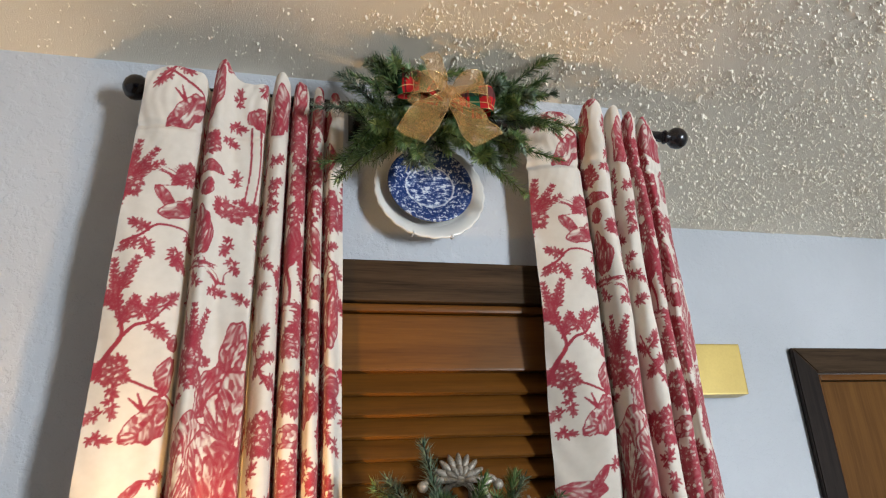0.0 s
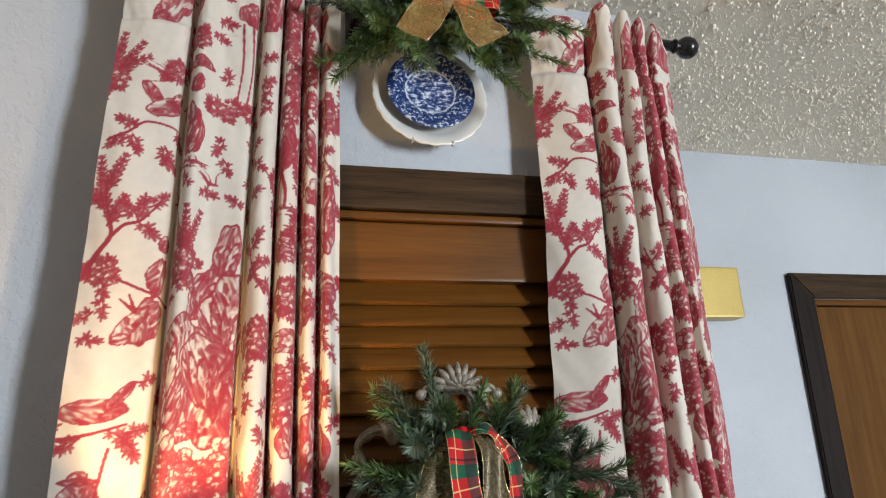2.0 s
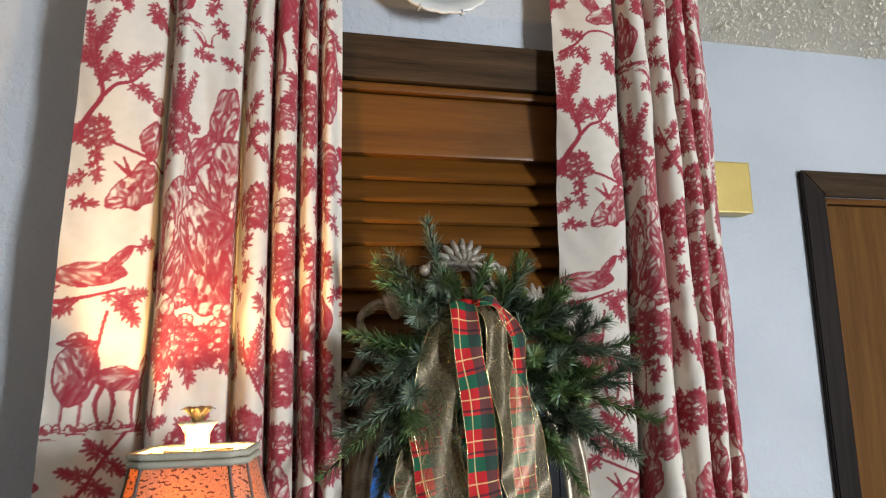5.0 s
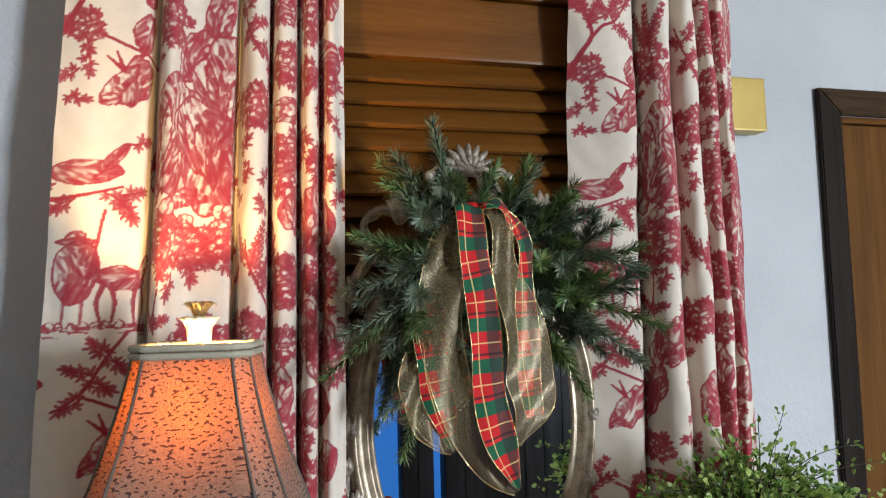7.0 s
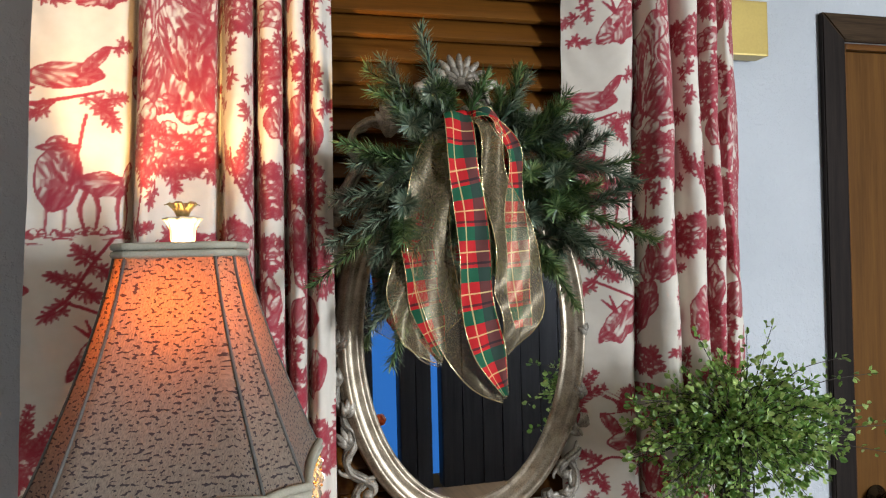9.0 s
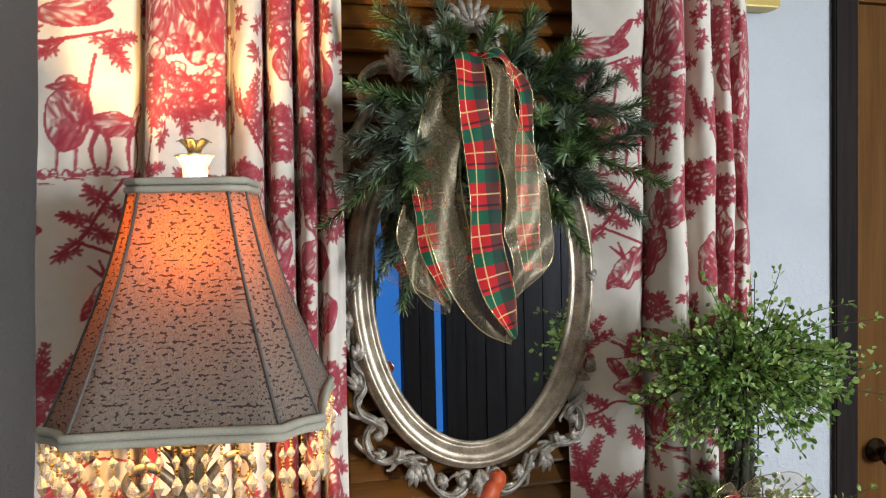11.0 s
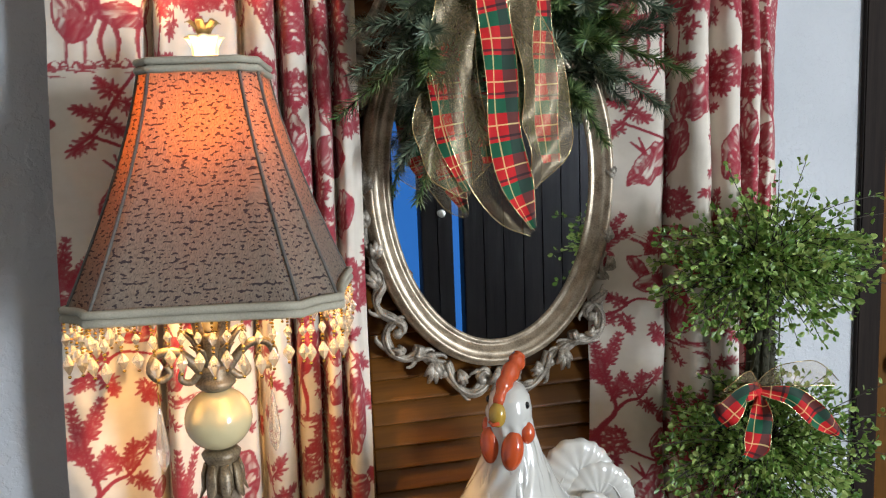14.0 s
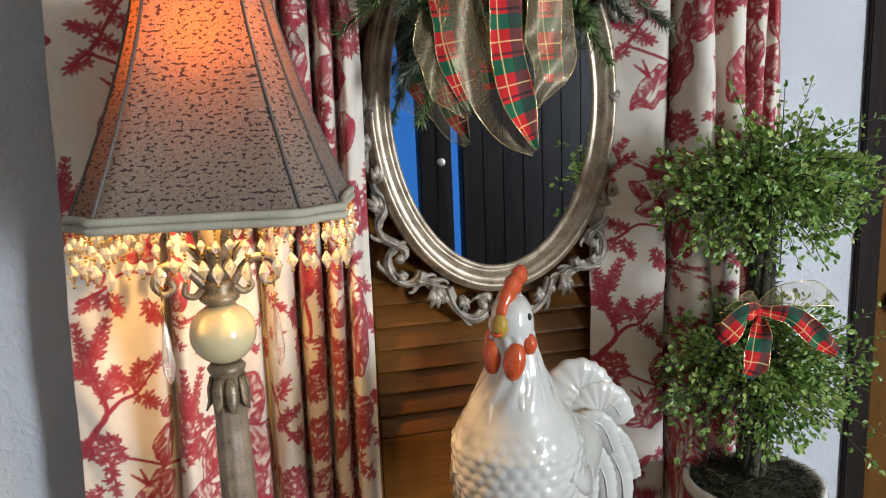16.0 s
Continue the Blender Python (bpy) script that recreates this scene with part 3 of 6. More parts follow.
# Gold chime box on the door wall.
ch = thing("door_chime", "gold-coloured plastic door chime box on the wall", "chime", (1.063, DOOR_Y, 2.056))
bm = bmesh.new()
box(bm, (-0.1, -0.058, -0.062), (0.1, -0.012, 0.062), 0.004)
part("cover", bm, "brass_box", ch)
bm = bmesh.new()
box(bm, (-0.094, -0.0118, -0.058), (0.094, 0.0, 0.058), 0.002)
part("base_plate", bm, "grey", ch)

# ---- curtain rod and curtains ----
rod = thing("curtain_rod", "black metal curtain rod with round ball finials", "rod", (0, 0.865, 2.3665))
rod.rotation_euler = (0, radians(0.45), 0)
bm = bmesh.new()
tube(bm, [(-0.156, 0, 0), (0.70, 0, 0)], 0.0095, 16)
part("pole", bm, "rod", rod)
for x, sg in ((-0.156, -1), (0.70, 1)):
    bm = bmesh.new()
    lathe(bm, [(0.0105, 0), (0.013, 0.003), (0.010, 0.007), (0.009, 0.010), (0.0135, 0.0135), (0.0185, 0.021), (0.0195, 0.028), (0.0185, 0.035), (0.0135, 0.0425), (0.006, 0.0465), (0.0005, 0.0475)], (x, 0, 0), 24, m=Matrix.Rotation(sg * math.pi / 2, 4, "Y"))
    part("finial", bm, "rod", rod)
for x in (0.155, 0.42):
    bm = bmesh.new()
    box(bm, (x - 0.006, 0.0, -0.006), (x + 0.006, WALL_Y - 0.8655, 0.006), 0.002)
    box(bm, (x - 0.014, WALL_Y - 0.8695, -0.03), (x + 0.014, WALL_Y - 0.8655, 0.03), 0.001)
    part("bracket", bm, "rod", rod)


class Print:
    """A tile of toile print drawn into an array: 0 is bare cloth, 1 full ink. Metres in, wraps round."""

    def __init__(self, w, h, res, seed):
        self.w, self.h, self.res = w, h, res
        self.a = np.zeros((round(h / res), round(w / res)), np.float32)
        self.r = np.random.default_rng(seed)
        self.broad = self.field(0.010, 0.010, 0.0)
        self.streaks = [self.field(0.011, 0.0021, k * math.pi / 8) for k in range(8)]

    def field(self, along, across, ang):
        """Smooth random relief that wraps round, its marks so long and so wide and turned by ang."""
        n, m = self.a.shape
        f = np.fft.fft2(self.r.normal(size=(n, m)))
        ky, kx = np.fft.fftfreq(n, self.res)[:, None], np.fft.fftfreq(m, self.res)[None, :]
        ku, kv = kx * math.cos(ang) + ky * math.sin(ang), ky * math.cos(ang) - kx * math.sin(ang)
        v = np.fft.ifft2(f * np.exp(-0.5 * ((3.14 * along * ku) ** 2 + (3.14 * across * kv) ** 2))).real
        return np.clip(v / v.std(), -2, 2)

    def stamp(self, cx, cy, reach, fn, over=False):
        """Draws fn(x, y) round a point: the darker ink wins, or with over the new ink replaces the old (nan: leave)."""
        n = int(reach / self.res) + 2
        ix, iy = int(cx / self.res), int(cy / self.res)
        xs, ys = np.meshgrid(np.arange(ix - n, ix + n + 1), np.arange(iy - n, iy + n + 1))
        v = fn(xs * self.res - cx, ys * self.res - cy)
        ry, rx = ys % self.a.shape[0], xs % self.a.shape[1]
        old = self.a[ry, rx]
        self.a[ry, rx] = np.where(np.isnan(v), old, v) if over else np.maximum(old, v)

    def line(self, pts, w0, w1, tone=1.0):
        n = max(8, int(sum(math.dist(a, b) for a, b in zip(pts, pts[1:])) / 0.0009))
        pts = smooth_path(pts, n)
        for i, (x, y) in enumerate(pts):
            w = w0 + (w1 - w0) * i / n
            self.stamp(x, y, w, lambda a, b: np.where(a * a + b * b < w * w, tone * np.where(a > -0.25 * w, 1.0, 0.62), 0))

    def leaf(self, x, y, ln, ang, tone=1.0):
        """A cut leaf: five pointed lobes off one stalk, the far half of each lighter."""
        bx, by = x + math.cos(ang) * ln * 0.12, y + math.sin(ang) * ln * 0.12
        for k, sh in ((0, 1.0), (0.72, 0.74), (-0.72, 0.74), (1.5, 0.42), (-1.5, 0.42)):
            a, l = ang + k, ln * sh * 0.5
            c, s = math.cos(a), math.sin(a)
            self.stamp(bx + c * l, by + s * l, l * 1.1, lambda p, q: np.where(((p * c + q * s) / l) ** 2 + ((q * c - p * s) / (0.27 * l + 0.0005)) ** 2 < 1, tone * np.where(q * c - p * s > 0.05 * l, 0.50, 1.0), 0))

    def spray(self, x, y, size, ang=None, n=5):
        """A twig with cut leaves along it and a fan of them at its end; x, y is its middle."""
        a0, size = ang or 0.1, size * 1.02
        bx, by = x - math.cos(a0) * size * 0.55, y - math.sin(a0) * size * 0.55
        ex, ey = x + math.cos(a0) * size * 0.35, y + math.sin(a0) * size * 0.35
        self.line([(bx, by), ((bx + ex) / 2 + 0.002, (by + ey) / 2), (ex, ey)], 0.0012, 0.0008)
        for i in range(n):
            t = i / (n - 1)
            a = a0 + (1.7 * (1 - t) + 0.05) * (1 if i % 2 else -1) + self.r.uniform(-0.2, 0.2)
            self.leaf(bx + (ex - bx) * (0.30 + 0.70 * t), by + (ey - by) * (0.30 + 0.70 * t), size * self.r.uniform(0.40, 0.54), a, self.r.uniform(0.75, 1))

    def bough(self, pts, w0, clusters, size=0.023):
        """A branch along points with leaf clusters (x, y, angle) beside it."""
        self.line(pts, w0, 0.0012)
        for x, y, a in clusters:
            self.spray(x, y, size, a, 6)

    def stalk(self, x, y, ang, ln, size=0.0085):
        """An upright stalk set with small pointed leaves on both sides."""
        ex, ey = x + math.cos(ang) * ln, y + math.sin(ang) * ln
        self.line([(x, y), ((x + ex) / 2 - 0.003, (y + ey) / 2), (ex, ey)], 0.0013, 0.0008)
        for i in range(int(ln / 0.0078)):
            t = (i + 1) / int(ln / 0.0078)
            for sd in (-0.75, 0.75):
                self.leaf(x + (ex - x) * t, y + (ey - y) * t, size * (1.4 - 0.7 * t), ang + sd, self.r.uniform(0.75, 1))

    def grass(self, x, y, n, ln, lean=0.0):
        for i in range(n):
            a = 1.57 + lean + self.r.uniform(-0.75, 0.75)
            l, x2 = ln * self.r.uniform(0.5, 1), x + self.r.uniform(-0.25, 0.25) * ln
            self.line([(x2, y), (x2 + 0.5 * l * math.cos(a), y + 0.55 * l * math.sin(a)), (x2 + l * math.cos(a + 0.35 * np.sign(math.cos(a)) * -1), y + l * math.sin(a) * 0.9)], 0.0012, 0.0005, 0.9)

    def form(self, cx, cy, rx, ry, tone=0.55, flow=1.57, lean=0.0, wave=0.14):
        """One engraved form: a wavy outline, filled with strokes along flow that thicken to its shaded side."""
        ph = self.r.uniform(0, 6.28, 4)

        def fn(x, y):
            x2 = x - lean * y
            th = np.arctan2(y / ry, x2 / rx)
            edge = 1 + wave * (np.sin(2 * th + ph[0]) + 0.6 * np.sin(3 * th + ph[1]) + 0.4 * np.sin(7 * th + ph[2]))
            d = np.hypot(x2 / rx, y / ry) / edge
            iy, ix = np.round((y + cy) / self.res).astype(int) % self.a.shape[0], np.round((x + cx) / self.res).astype(int) % self.a.shape[1]
            low = self.broad[iy, ix]
            bent = np.round((flow + 0.45 * np.sin(th + ph[3]) + 0.25 * low) / (math.pi / 8)).astype(int) % 8
            marks = np.choose(bent, [f[iy, ix] for f in self.streaks])
            shade = tone + 0.05 + 0.26 * x2 / rx - 0.12 * y / ry + 0.10 * low
            v = np.clip(0.52 + 0.55 * (shade - 0.5) + 0.24 * marks, 0.06, 1)
            rim = (1 - d) * min(rx, ry) < 0.0013
            return np.where(d < 1, np.where(rim, 0.92, v), np.nan)

        self.stamp(cx, cy, max(rx, ry) * 1.5 + abs(lean) * ry, fn, True)

    def drape(self, cx, cy, rx, ry, tone=0.5, lean=0.0, folds=5):
        """A draped form: one body and a few long folds over it, light and dark by turns."""
        rx, ry = rx * 1.14, ry * 1.10
        self.form(cx, cy, rx, ry, tone, 1.57 - lean, lean)
        for i in range(folds):
            k = (i + 0.5) / folds * 2 - 1
            self.form(cx + rx * 0.62 * k, cy - ry * 0.12 + ry * 0.25 * self.r.uniform(-1, 1), rx * 1.0 / folds, ry * self.r.uniform(0.4, 0.68), tone + self.r.choice([-0.3, -0.22, 0.2, 0.3]), 1.57 - lean - 0.5 * k, lean + 0.4 * k, 0.1)

    def bush(self, cx, cy, rx, ry, tone=0.8):
        """A mass of leaves: dark ground, then leaf over leaf, pale and dark."""
        rx, ry = rx * 1.12, ry * 1.12
        self.form(cx, cy, rx * 0.86, ry * 0.86, 0.6, 0.4, 0, 0.2)
        for i in range(int(rx * ry * 9.0e4) + 8):
            a, q = self.r.uniform(0, 6.28), math.sqrt(self.r.uniform(0.05, 1))
            x, y = cx + rx * q * math.cos(a), cy + ry * q * math.sin(a)
            if self.r.random() < 0.45:
                self.form(x, y, 0.0062, 0.0050, 0.12, a, 0, 0.2)
            self.leaf(x, y, self.r.uniform(0.008, 0.013), a + self.r.uniform(-0.7, 0.7), min(1.0, tone * self.r.uniform(0.8, 1.3)))

    def turf(self, x0, x1, y):
        """A strip of ground: flat strokes with blades over them."""
        for i in range(int((x1 - x0) * 420)):
            x, l = self.r.uniform(x0, x1), self.r.uniform(0.008, 0.024)
            z = y - abs(self.r.normal(0, 0.005))
            self.line([(x - l / 2, z), (x, z + 0.0008), (x + l / 2, z - 0.0006)], 0.0011, 0.0006, self.r.uniform(0.5, 0.95))
        for i in range(int((x1 - x0) / 0.010)):
            self.grass(x0 + i * 0.010, y - 0.002, 2, 0.010)


def toile_tile(seed):
    """One repeat of the print, 0.62 by 0.84 m: trees, birds, turf, leaf masses and hatched draped forms; y runs as height."""
    p = Print(0.62, 0.84, 0.0010, seed)
    # a pale tree and its sprigs at the selvedge
    p.bush(0.020, 1.930, 0.022, 0.011)
    p.bough([(0.002, 1.925), (0.014, 1.950), (0.027, 1.974), (0.020, 2.005), (0.014, 2.040)], 0.0042, [])
    p.bough([(0.024, 1.968), (0.040, 1.986), (0.056, 1.993), (0.074, 2.018)], 0.0026, [(0.046, 2.004, 2.2), (0.073, 2.022, 0.9), (0.064, 1.982, -0.7), (0.056, 2.010, 1.4)])
    for x, y, a, l in ((0.018, 2.000, 1.75, 0.075), (0.016, 2.030, 1.25, 0.050), (0.012, 2.010, 2.2, 0.040), (0.022, 1.985, 1.2, 0.040)):
        p.stalk(x, y, a, l, 0.010)
    for x, y, a in ((0.025, 1.908, -1.2), (0.028, 1.884, -1.4), (0.009, 1.873, -2.6), (0.018, 1.846, -0.2), (0.082, 1.800, 0.3)):
        p.spray(x, y, 0.022, a)
    # upper branch with a bird, tufts over it
    p.bough([(0.008, 2.100), (0.030, 2.112), (0.052, 2.130), (0.096, 2.120)], 0.0022, [(0.028, 2.126, 2.6), (0.020, 2.098, -2.6), (0.040, 2.098, -1.2), (0.074, 2.086, -1.4), (0.082, 2.074, -0.6), (0.094, 2.110, -0.8)])
    p.form(0.052, 2.172, 0.010, 0.017, 0.8, 1.2, -0.5, 0.08)
    p.form(0.069, 2.152, 0.021, 0.0145, 0.62, 0.3, 0.1, 0.07)
    p.form(0.086, 2.166, 0.010, 0.009, 0.6, 0.8, 0, 0.06)
    p.grass(0.070, 2.192, 9, 0.040, 1.0)
    p.bush(0.078, 2.206, 0.020, 0.010)
    for x, y, a, l in ((0.0, 2.190, 1.0, 0.060), (0.002, 2.200, 0.5, 0.045), (0.0, 2.205, 1.4, 0.05)):
        p.stalk(x, y, a, l, 0.010)
    p.bush(0.004, 2.190, 0.012, 0.014)
    # staff and long-headed beast, twice
    for y in (1.868, 2.312):
        p.form(0.074, y, 0.017, 0.032, 0.6, 1.2, 0.25)
        p.form(0.056, y - 0.004, 0.0105, 0.024, 0.5, 1.9, 0.55, 0.08)
        p.form(0.049, y - 0.022, 0.009, 0.008, 0.75, 0.6)
        for a in (1.9, 2.4):
            p.line([(0.060, y + 0.012), (0.060 + 0.022 * math.cos(a), y + 0.012 + 0.022 * math.sin(a))], 0.0026, 0.0008)
        p.line([(0.040, y + 0.050), (0.075, y + 0.034), (0.108, y + 0.022)], 0.0016, 0.0016)
    p.form(0.083, 1.924, 0.014, 0.026, 0.65, 1.3, 0.3)
    p.form(0.088, 1.966, 0.011, 0.012, 0.6, 0.5, 0, 0.06)
    # lower branch with a long bird
    p.bough([(-0.004, 1.733), (0.030, 1.738), (0.064, 1.749)], 0.0026, [(0.012, 1.727, -2.6), (0.058, 1.735, -0.6), (0.070, 1.721, -1.0), (0.074, 1.742, 0.2)])
    p.form(0.031, 1.764, 0.033, 0.0145, 0.68, 0.15, 0, 0.06)
    p.form(0.056, 1.781, 0.008, 0.017, 0.75, 1.0, 0.7, 0.06)
    # smock-like form with a staff, a four-legged form beside it
    p.form(0.027, 1.656, 0.021, 0.036, 0.58, 1.57, 0.0, 0.05)
    p.form(0.027, 1.692, 0.010, 0.008, 0.7, 0.2, 0, 0.04)
    p.form(0.027, 1.688, 0.020, 0.0042, 0.85, 0.0, 0.0, 0.03)
    for x in (0.018, 0.034):
        p.line([(x, 1.622), (x - 0.001, 1.600)], 0.0022, 0.0016, 0.7)
    p.line([(0.050, 1.722), (0.044, 1.680), (0.037, 1.640)], 0.0016, 0.0016)
    p.form(0.070, 1.648, 0.024, 0.014, 0.66, 0.3, 0, 0.1)
    p.form(0.094, 1.660, 0.010, 0.014, 0.6, 1.2, 0.5, 0.08)
    for x, b in ((0.052, -0.006), (0.058, 0.004), (0.082, -0.003), (0.090, 0.005)):
        p.line([(x, 1.642), (x + b, 1.622), (x + b * 0.4, 1.602)], 0.0030, 0.0014, 0.9)
    p.turf(-0.01, 0.110, 1.598)
    p.bough([(0.075, 1.590), (0.055, 1.560), (0.040, 1.530), (0.022, 1.512)], 0.0018, [(0.052, 1.572, 2.4), (0.066, 1.556, -0.6), (0.036, 1.548, 2.8), (0.052, 1.534, -0.5), (0.030, 1.516, -2.4)])
    # second strip: seated forms, a plant, then the great draped group
    for x, y, rx, ry, tn, ln in ((0.118, 2.262, 0.012, 0.052, 0.6, 0.05), (0.142, 2.330, 0.020, 0.034, 0.55, 0.1), (0.152, 2.218, 0.028, 0.0095, 0.75, 0.2), (0.156, 2.184, 0.012, 0.012, 0.85, 0.4), (0.153, 2.118, 0.019, 0.034, 0.75, 0.1)):
        p.drape(x, y, rx, ry, tn, ln, 3)
    p.turf(0.115, 0.185, 2.076)
    p.bush(0.150, 2.258, 0.020, 0.014)
    for a in (1.2, 1.6, 2.0):
        p.stalk(0.160, 1.950, a, 0.062, 0.010)
    p.bush(0.158, 1.934, 0.027, 0.020, 0.7)
    p.drape(0.232, 2.312, 0.014, 0.018, 0.85, 0.0, 2)
    for x in (0.222, 0.236, 0.246):
        p.line([(x, 2.296), (x + 0.003, 2.230), (x - 0.002, 2.170)], 0.0018, 0.0012)
    p.bush(0.214, 2.160, 0.032, 0.012)
    p.grass(0.198, 2.050, 9, 0.030, 0.6)
    p.drape(0.222, 1.952, 0.017, 0.040, 0.50, 0.1, 3)
    p.drape(0.196, 1.905, 0.018, 0.030, 0.60, 0.2, 3)
    p.drape(0.232, 1.850, 0.032, 0.075, 0.42, -0.12, 5)
    p.drape(0.162, 1.800, 0.042, 0.072, 0.45, 0.2, 6)
    p.drape(0.210, 1.790, 0.034, 0.055, 0.55, -0.2, 5)
    for i in range(16):
        p.form(0.135 + 0.11 * p.r.random(), 1.690 + 0.05 * p.r.random(), 0.012, 0.010, p.r.choice([0.12, 0.4, 0.7]), p.r.uniform(0, 3), 0, 0.1)
    p.bush(0.190, 1.684, 0.062, 0.020)
    for x, y, a in ((0.135, 1.668, -2.2), (0.160, 1.660, -1.6), (0.200, 1.656, -1.4), (0.235, 1.664, -0.9), (0.172, 1.640, -1.8), (0.120, 1.775, 2.9), (0.252, 1.760, 0.2)):
        p.spray(x, y, 0.024, a)
    p.bough([(0.120, 1.570), (0.150, 1.600), (0.158, 1.635)], 0.0018, [(0.140, 1.606, 2.2), (0.160, 1.600, 0.3)], 0.022)
    p.bush(0.215, 1.575, 0.030, 0.024)
    p.drape(0.170, 1.548, 0.022, 0.026, 0.6, 0.2, 3)
    # third strip: sprigs on the wide pale fold, a tree low down
    p.bough([(0.284, 1.985), (0.300, 1.950), (0.322, 1.905)], 0.0016, [(0.308, 1.975, 1.0), (0.290, 1.962, 2.6), (0.318, 1.946, 0.2), (0.304, 1.930, -2.6), (0.326, 1.915, -0.6)])
    for x, y, a in ((0.260, 2.172, 0.6), (0.276, 2.150, -0.5), (0.292, 2.112, 0.4), (0.284, 2.088, 2.6), (0.306, 2.080, -0.6), (0.297, 2.042, 0.2), (0.262, 2.020, -1.3), (0.330, 1.766, 0.6), (0.300, 1.800, 0.8), (0.284, 1.742, 2.5), (0.276, 2.225, 1.1), (0.312, 2.240, 0.4)):
        p.spray(x, y, 0.024, a)
    p.bush(0.312, 1.846, 0.030, 0.021)
    p.bough([(0.345, 1.610), (0.325, 1.630), (0.310, 1.665), (0.306, 1.690)], 0.0024, [(0.332, 1.640, 0.4)])
    for x, y, a, l in ((0.312, 1.650, 1.3, 0.06), (0.318, 1.640, 0.9, 0.05), (0.306, 1.660, 2.0, 0.05)):
        p.stalk(x, y, a, l, 0.010)
    p.bush(0.300, 1.585, 0.030, 0.020)
    p.drape(0.320, 2.320, 0.022, 0.036, 0.7, 0.1, 3)
    p.drape(0.345, 1.560, 0.020, 0.030, 0.55, 0.1, 3)
    # fourth strip: dark upright forms, leaf masses
    p.drape(0.366, 2.200, 0.019, 0.075, 0.72, 0.05, 4)
    p.bush(0.366, 2.105, 0.024, 0.020)
    p.drape(0.372, 1.960, 0.022, 0.040, 0.55, 0.1, 4)
    p.bush(0.368, 1.890, 0.026, 0.022)
    p.drape(0.375, 1.790, 0.027, 0.050, 0.45, 0.15, 5)
    p.bush(0.372, 1.690, 0.028, 0.024)
    p.drape(0.414, 2.108, 0.015, 0.036, 0.82, 0.2, 3)
    for b in (-0.012, 0.008):
        p.line([(0.412, 2.080), (0.412 + b, 2.050), (0.410 + b * 1.2, 2.028)], 0.0036, 0.0018)
    p.turf(0.390, 0.450, 2.026)
    for x, y, rx, ry in ((0.424, 1.968, 0.020, 0.014), (0.430, 1.902, 0.024, 0.022), (0.446, 2.205, 0.028, 0.026), (0.404, 2.300, 0.024, 0.030), (0.424, 1.640, 0.024, 0.028), (0.430, 1.570, 0.030, 0.014)):
        p.bush(x, y, rx, ry)
    p.drape(0.424, 1.846, 0.024, 0.016, 0.66, 0.0, 2)
    p.drape(0.440, 1.728, 0.018, 0.030, 0.6, 0.2, 3)
    # last strip: hatched wall, two robed forms on a ruin, leaf masses
    p.form(0.545, 2.335, 0.048, 0.026, 0.7, 1.57, 0, 0.06)
    p.drape(0.578, 2.266, 0.018, 0.030, 0.45, 0.1, 3)
    p.bush(0.505, 2.245, 0.030, 0.026)
    p.bush(0.584, 2.176, 0.034, 0.026)
    p.bush(0.490, 2.160, 0.022, 0.018)
    p.bough([(0.560, 2.135), (0.582, 2.110), (0.606, 2.078)], 0.0016, [(0.572, 2.132, 1.0), (0.590, 2.118, 0.3), (0.578, 2.094, -2.2), (0.604, 2.086, -0.9)], 0.022)
    p.drape(0.556, 2.010, 0.018, 0.050, 0.5, 0.02, 4)
    p.drape(0.592, 2.018, 0.017, 0.052, 0.62, 0.0, 4)
    for x in (0.556, 0.592):
        p.form(x, 2.068, 0.009, 0.011, 0.45, 0.4, 0, 0.04)
    p.bush(0.520, 1.972, 0.018, 0.034)
    p.form(0.576, 1.918, 0.034, 0.032, 0.62, 0.0, 0, 0.08)
    p.bush(0.566, 1.890, 0.036, 0.016)
    for x, y, a in ((0.586, 1.858, -1.3), (0.600, 1.836, -0.9), (0.520, 1.905, 2.4), (0.500, 2.060, 1.4), (0.475, 1.960, 1.2), (0.480, 2.050, -0.4), (0.478, 1.840, 1.8), (0.505, 1.820, -0.7), (0.605, 1.745, 0.4), (0.482, 1.690, 0.8), (0.498, 1.575, 1.7), (0.600, 1.560, 0.5), (0.468, 1.610, 2.6)):
        p.spray(x, y, 0.024, a)
    p.bush(0.556, 1.782, 0.034, 0.026)
    p.drape(0.572, 1.720, 0.020, 0.034, 0.55, -0.2, 3)
    p.drape(0.520, 1.715, 0.022, 0.036, 0.66, 0.2, 3)
    p.bush(0.556, 1.650, 0.040, 0.030)
    p.turf(0.51, 0.61, 1.612)
    # what is still bare between them: leaf masses on the folded part, sprigs elsewhere
    for i in range(1800):
        x, y = p.r.uniform(0.10, 0.61), p.r.uniform(1.53, 2.37)
        k, j = int(x / p.res), int(y / p.res) % p.a.shape[0]
        n = 18 if x > 0.335 else 24
        if p.a[max(0, j - n):j + n, max(0, k - n):k + n].mean() < 0.085:
            if x < 0.335:
                p.spray(x, y, 0.022, p.r.uniform(0, 6.2))
            elif p.r.random() < 0.5:
                p.bush(x, y, p.r.uniform(0.014, 0.022), p.r.uniform(0.012, 0.022))
            else:
                p.drape(x, y, p.r.uniform(0.012, 0.018), p.r.uniform(0.018, 0.030), 0.6, p.r.uniform(-0.3, 0.3), 3)
    p.bush(0.550, 1.560, 0.026, 0.018)
    return p


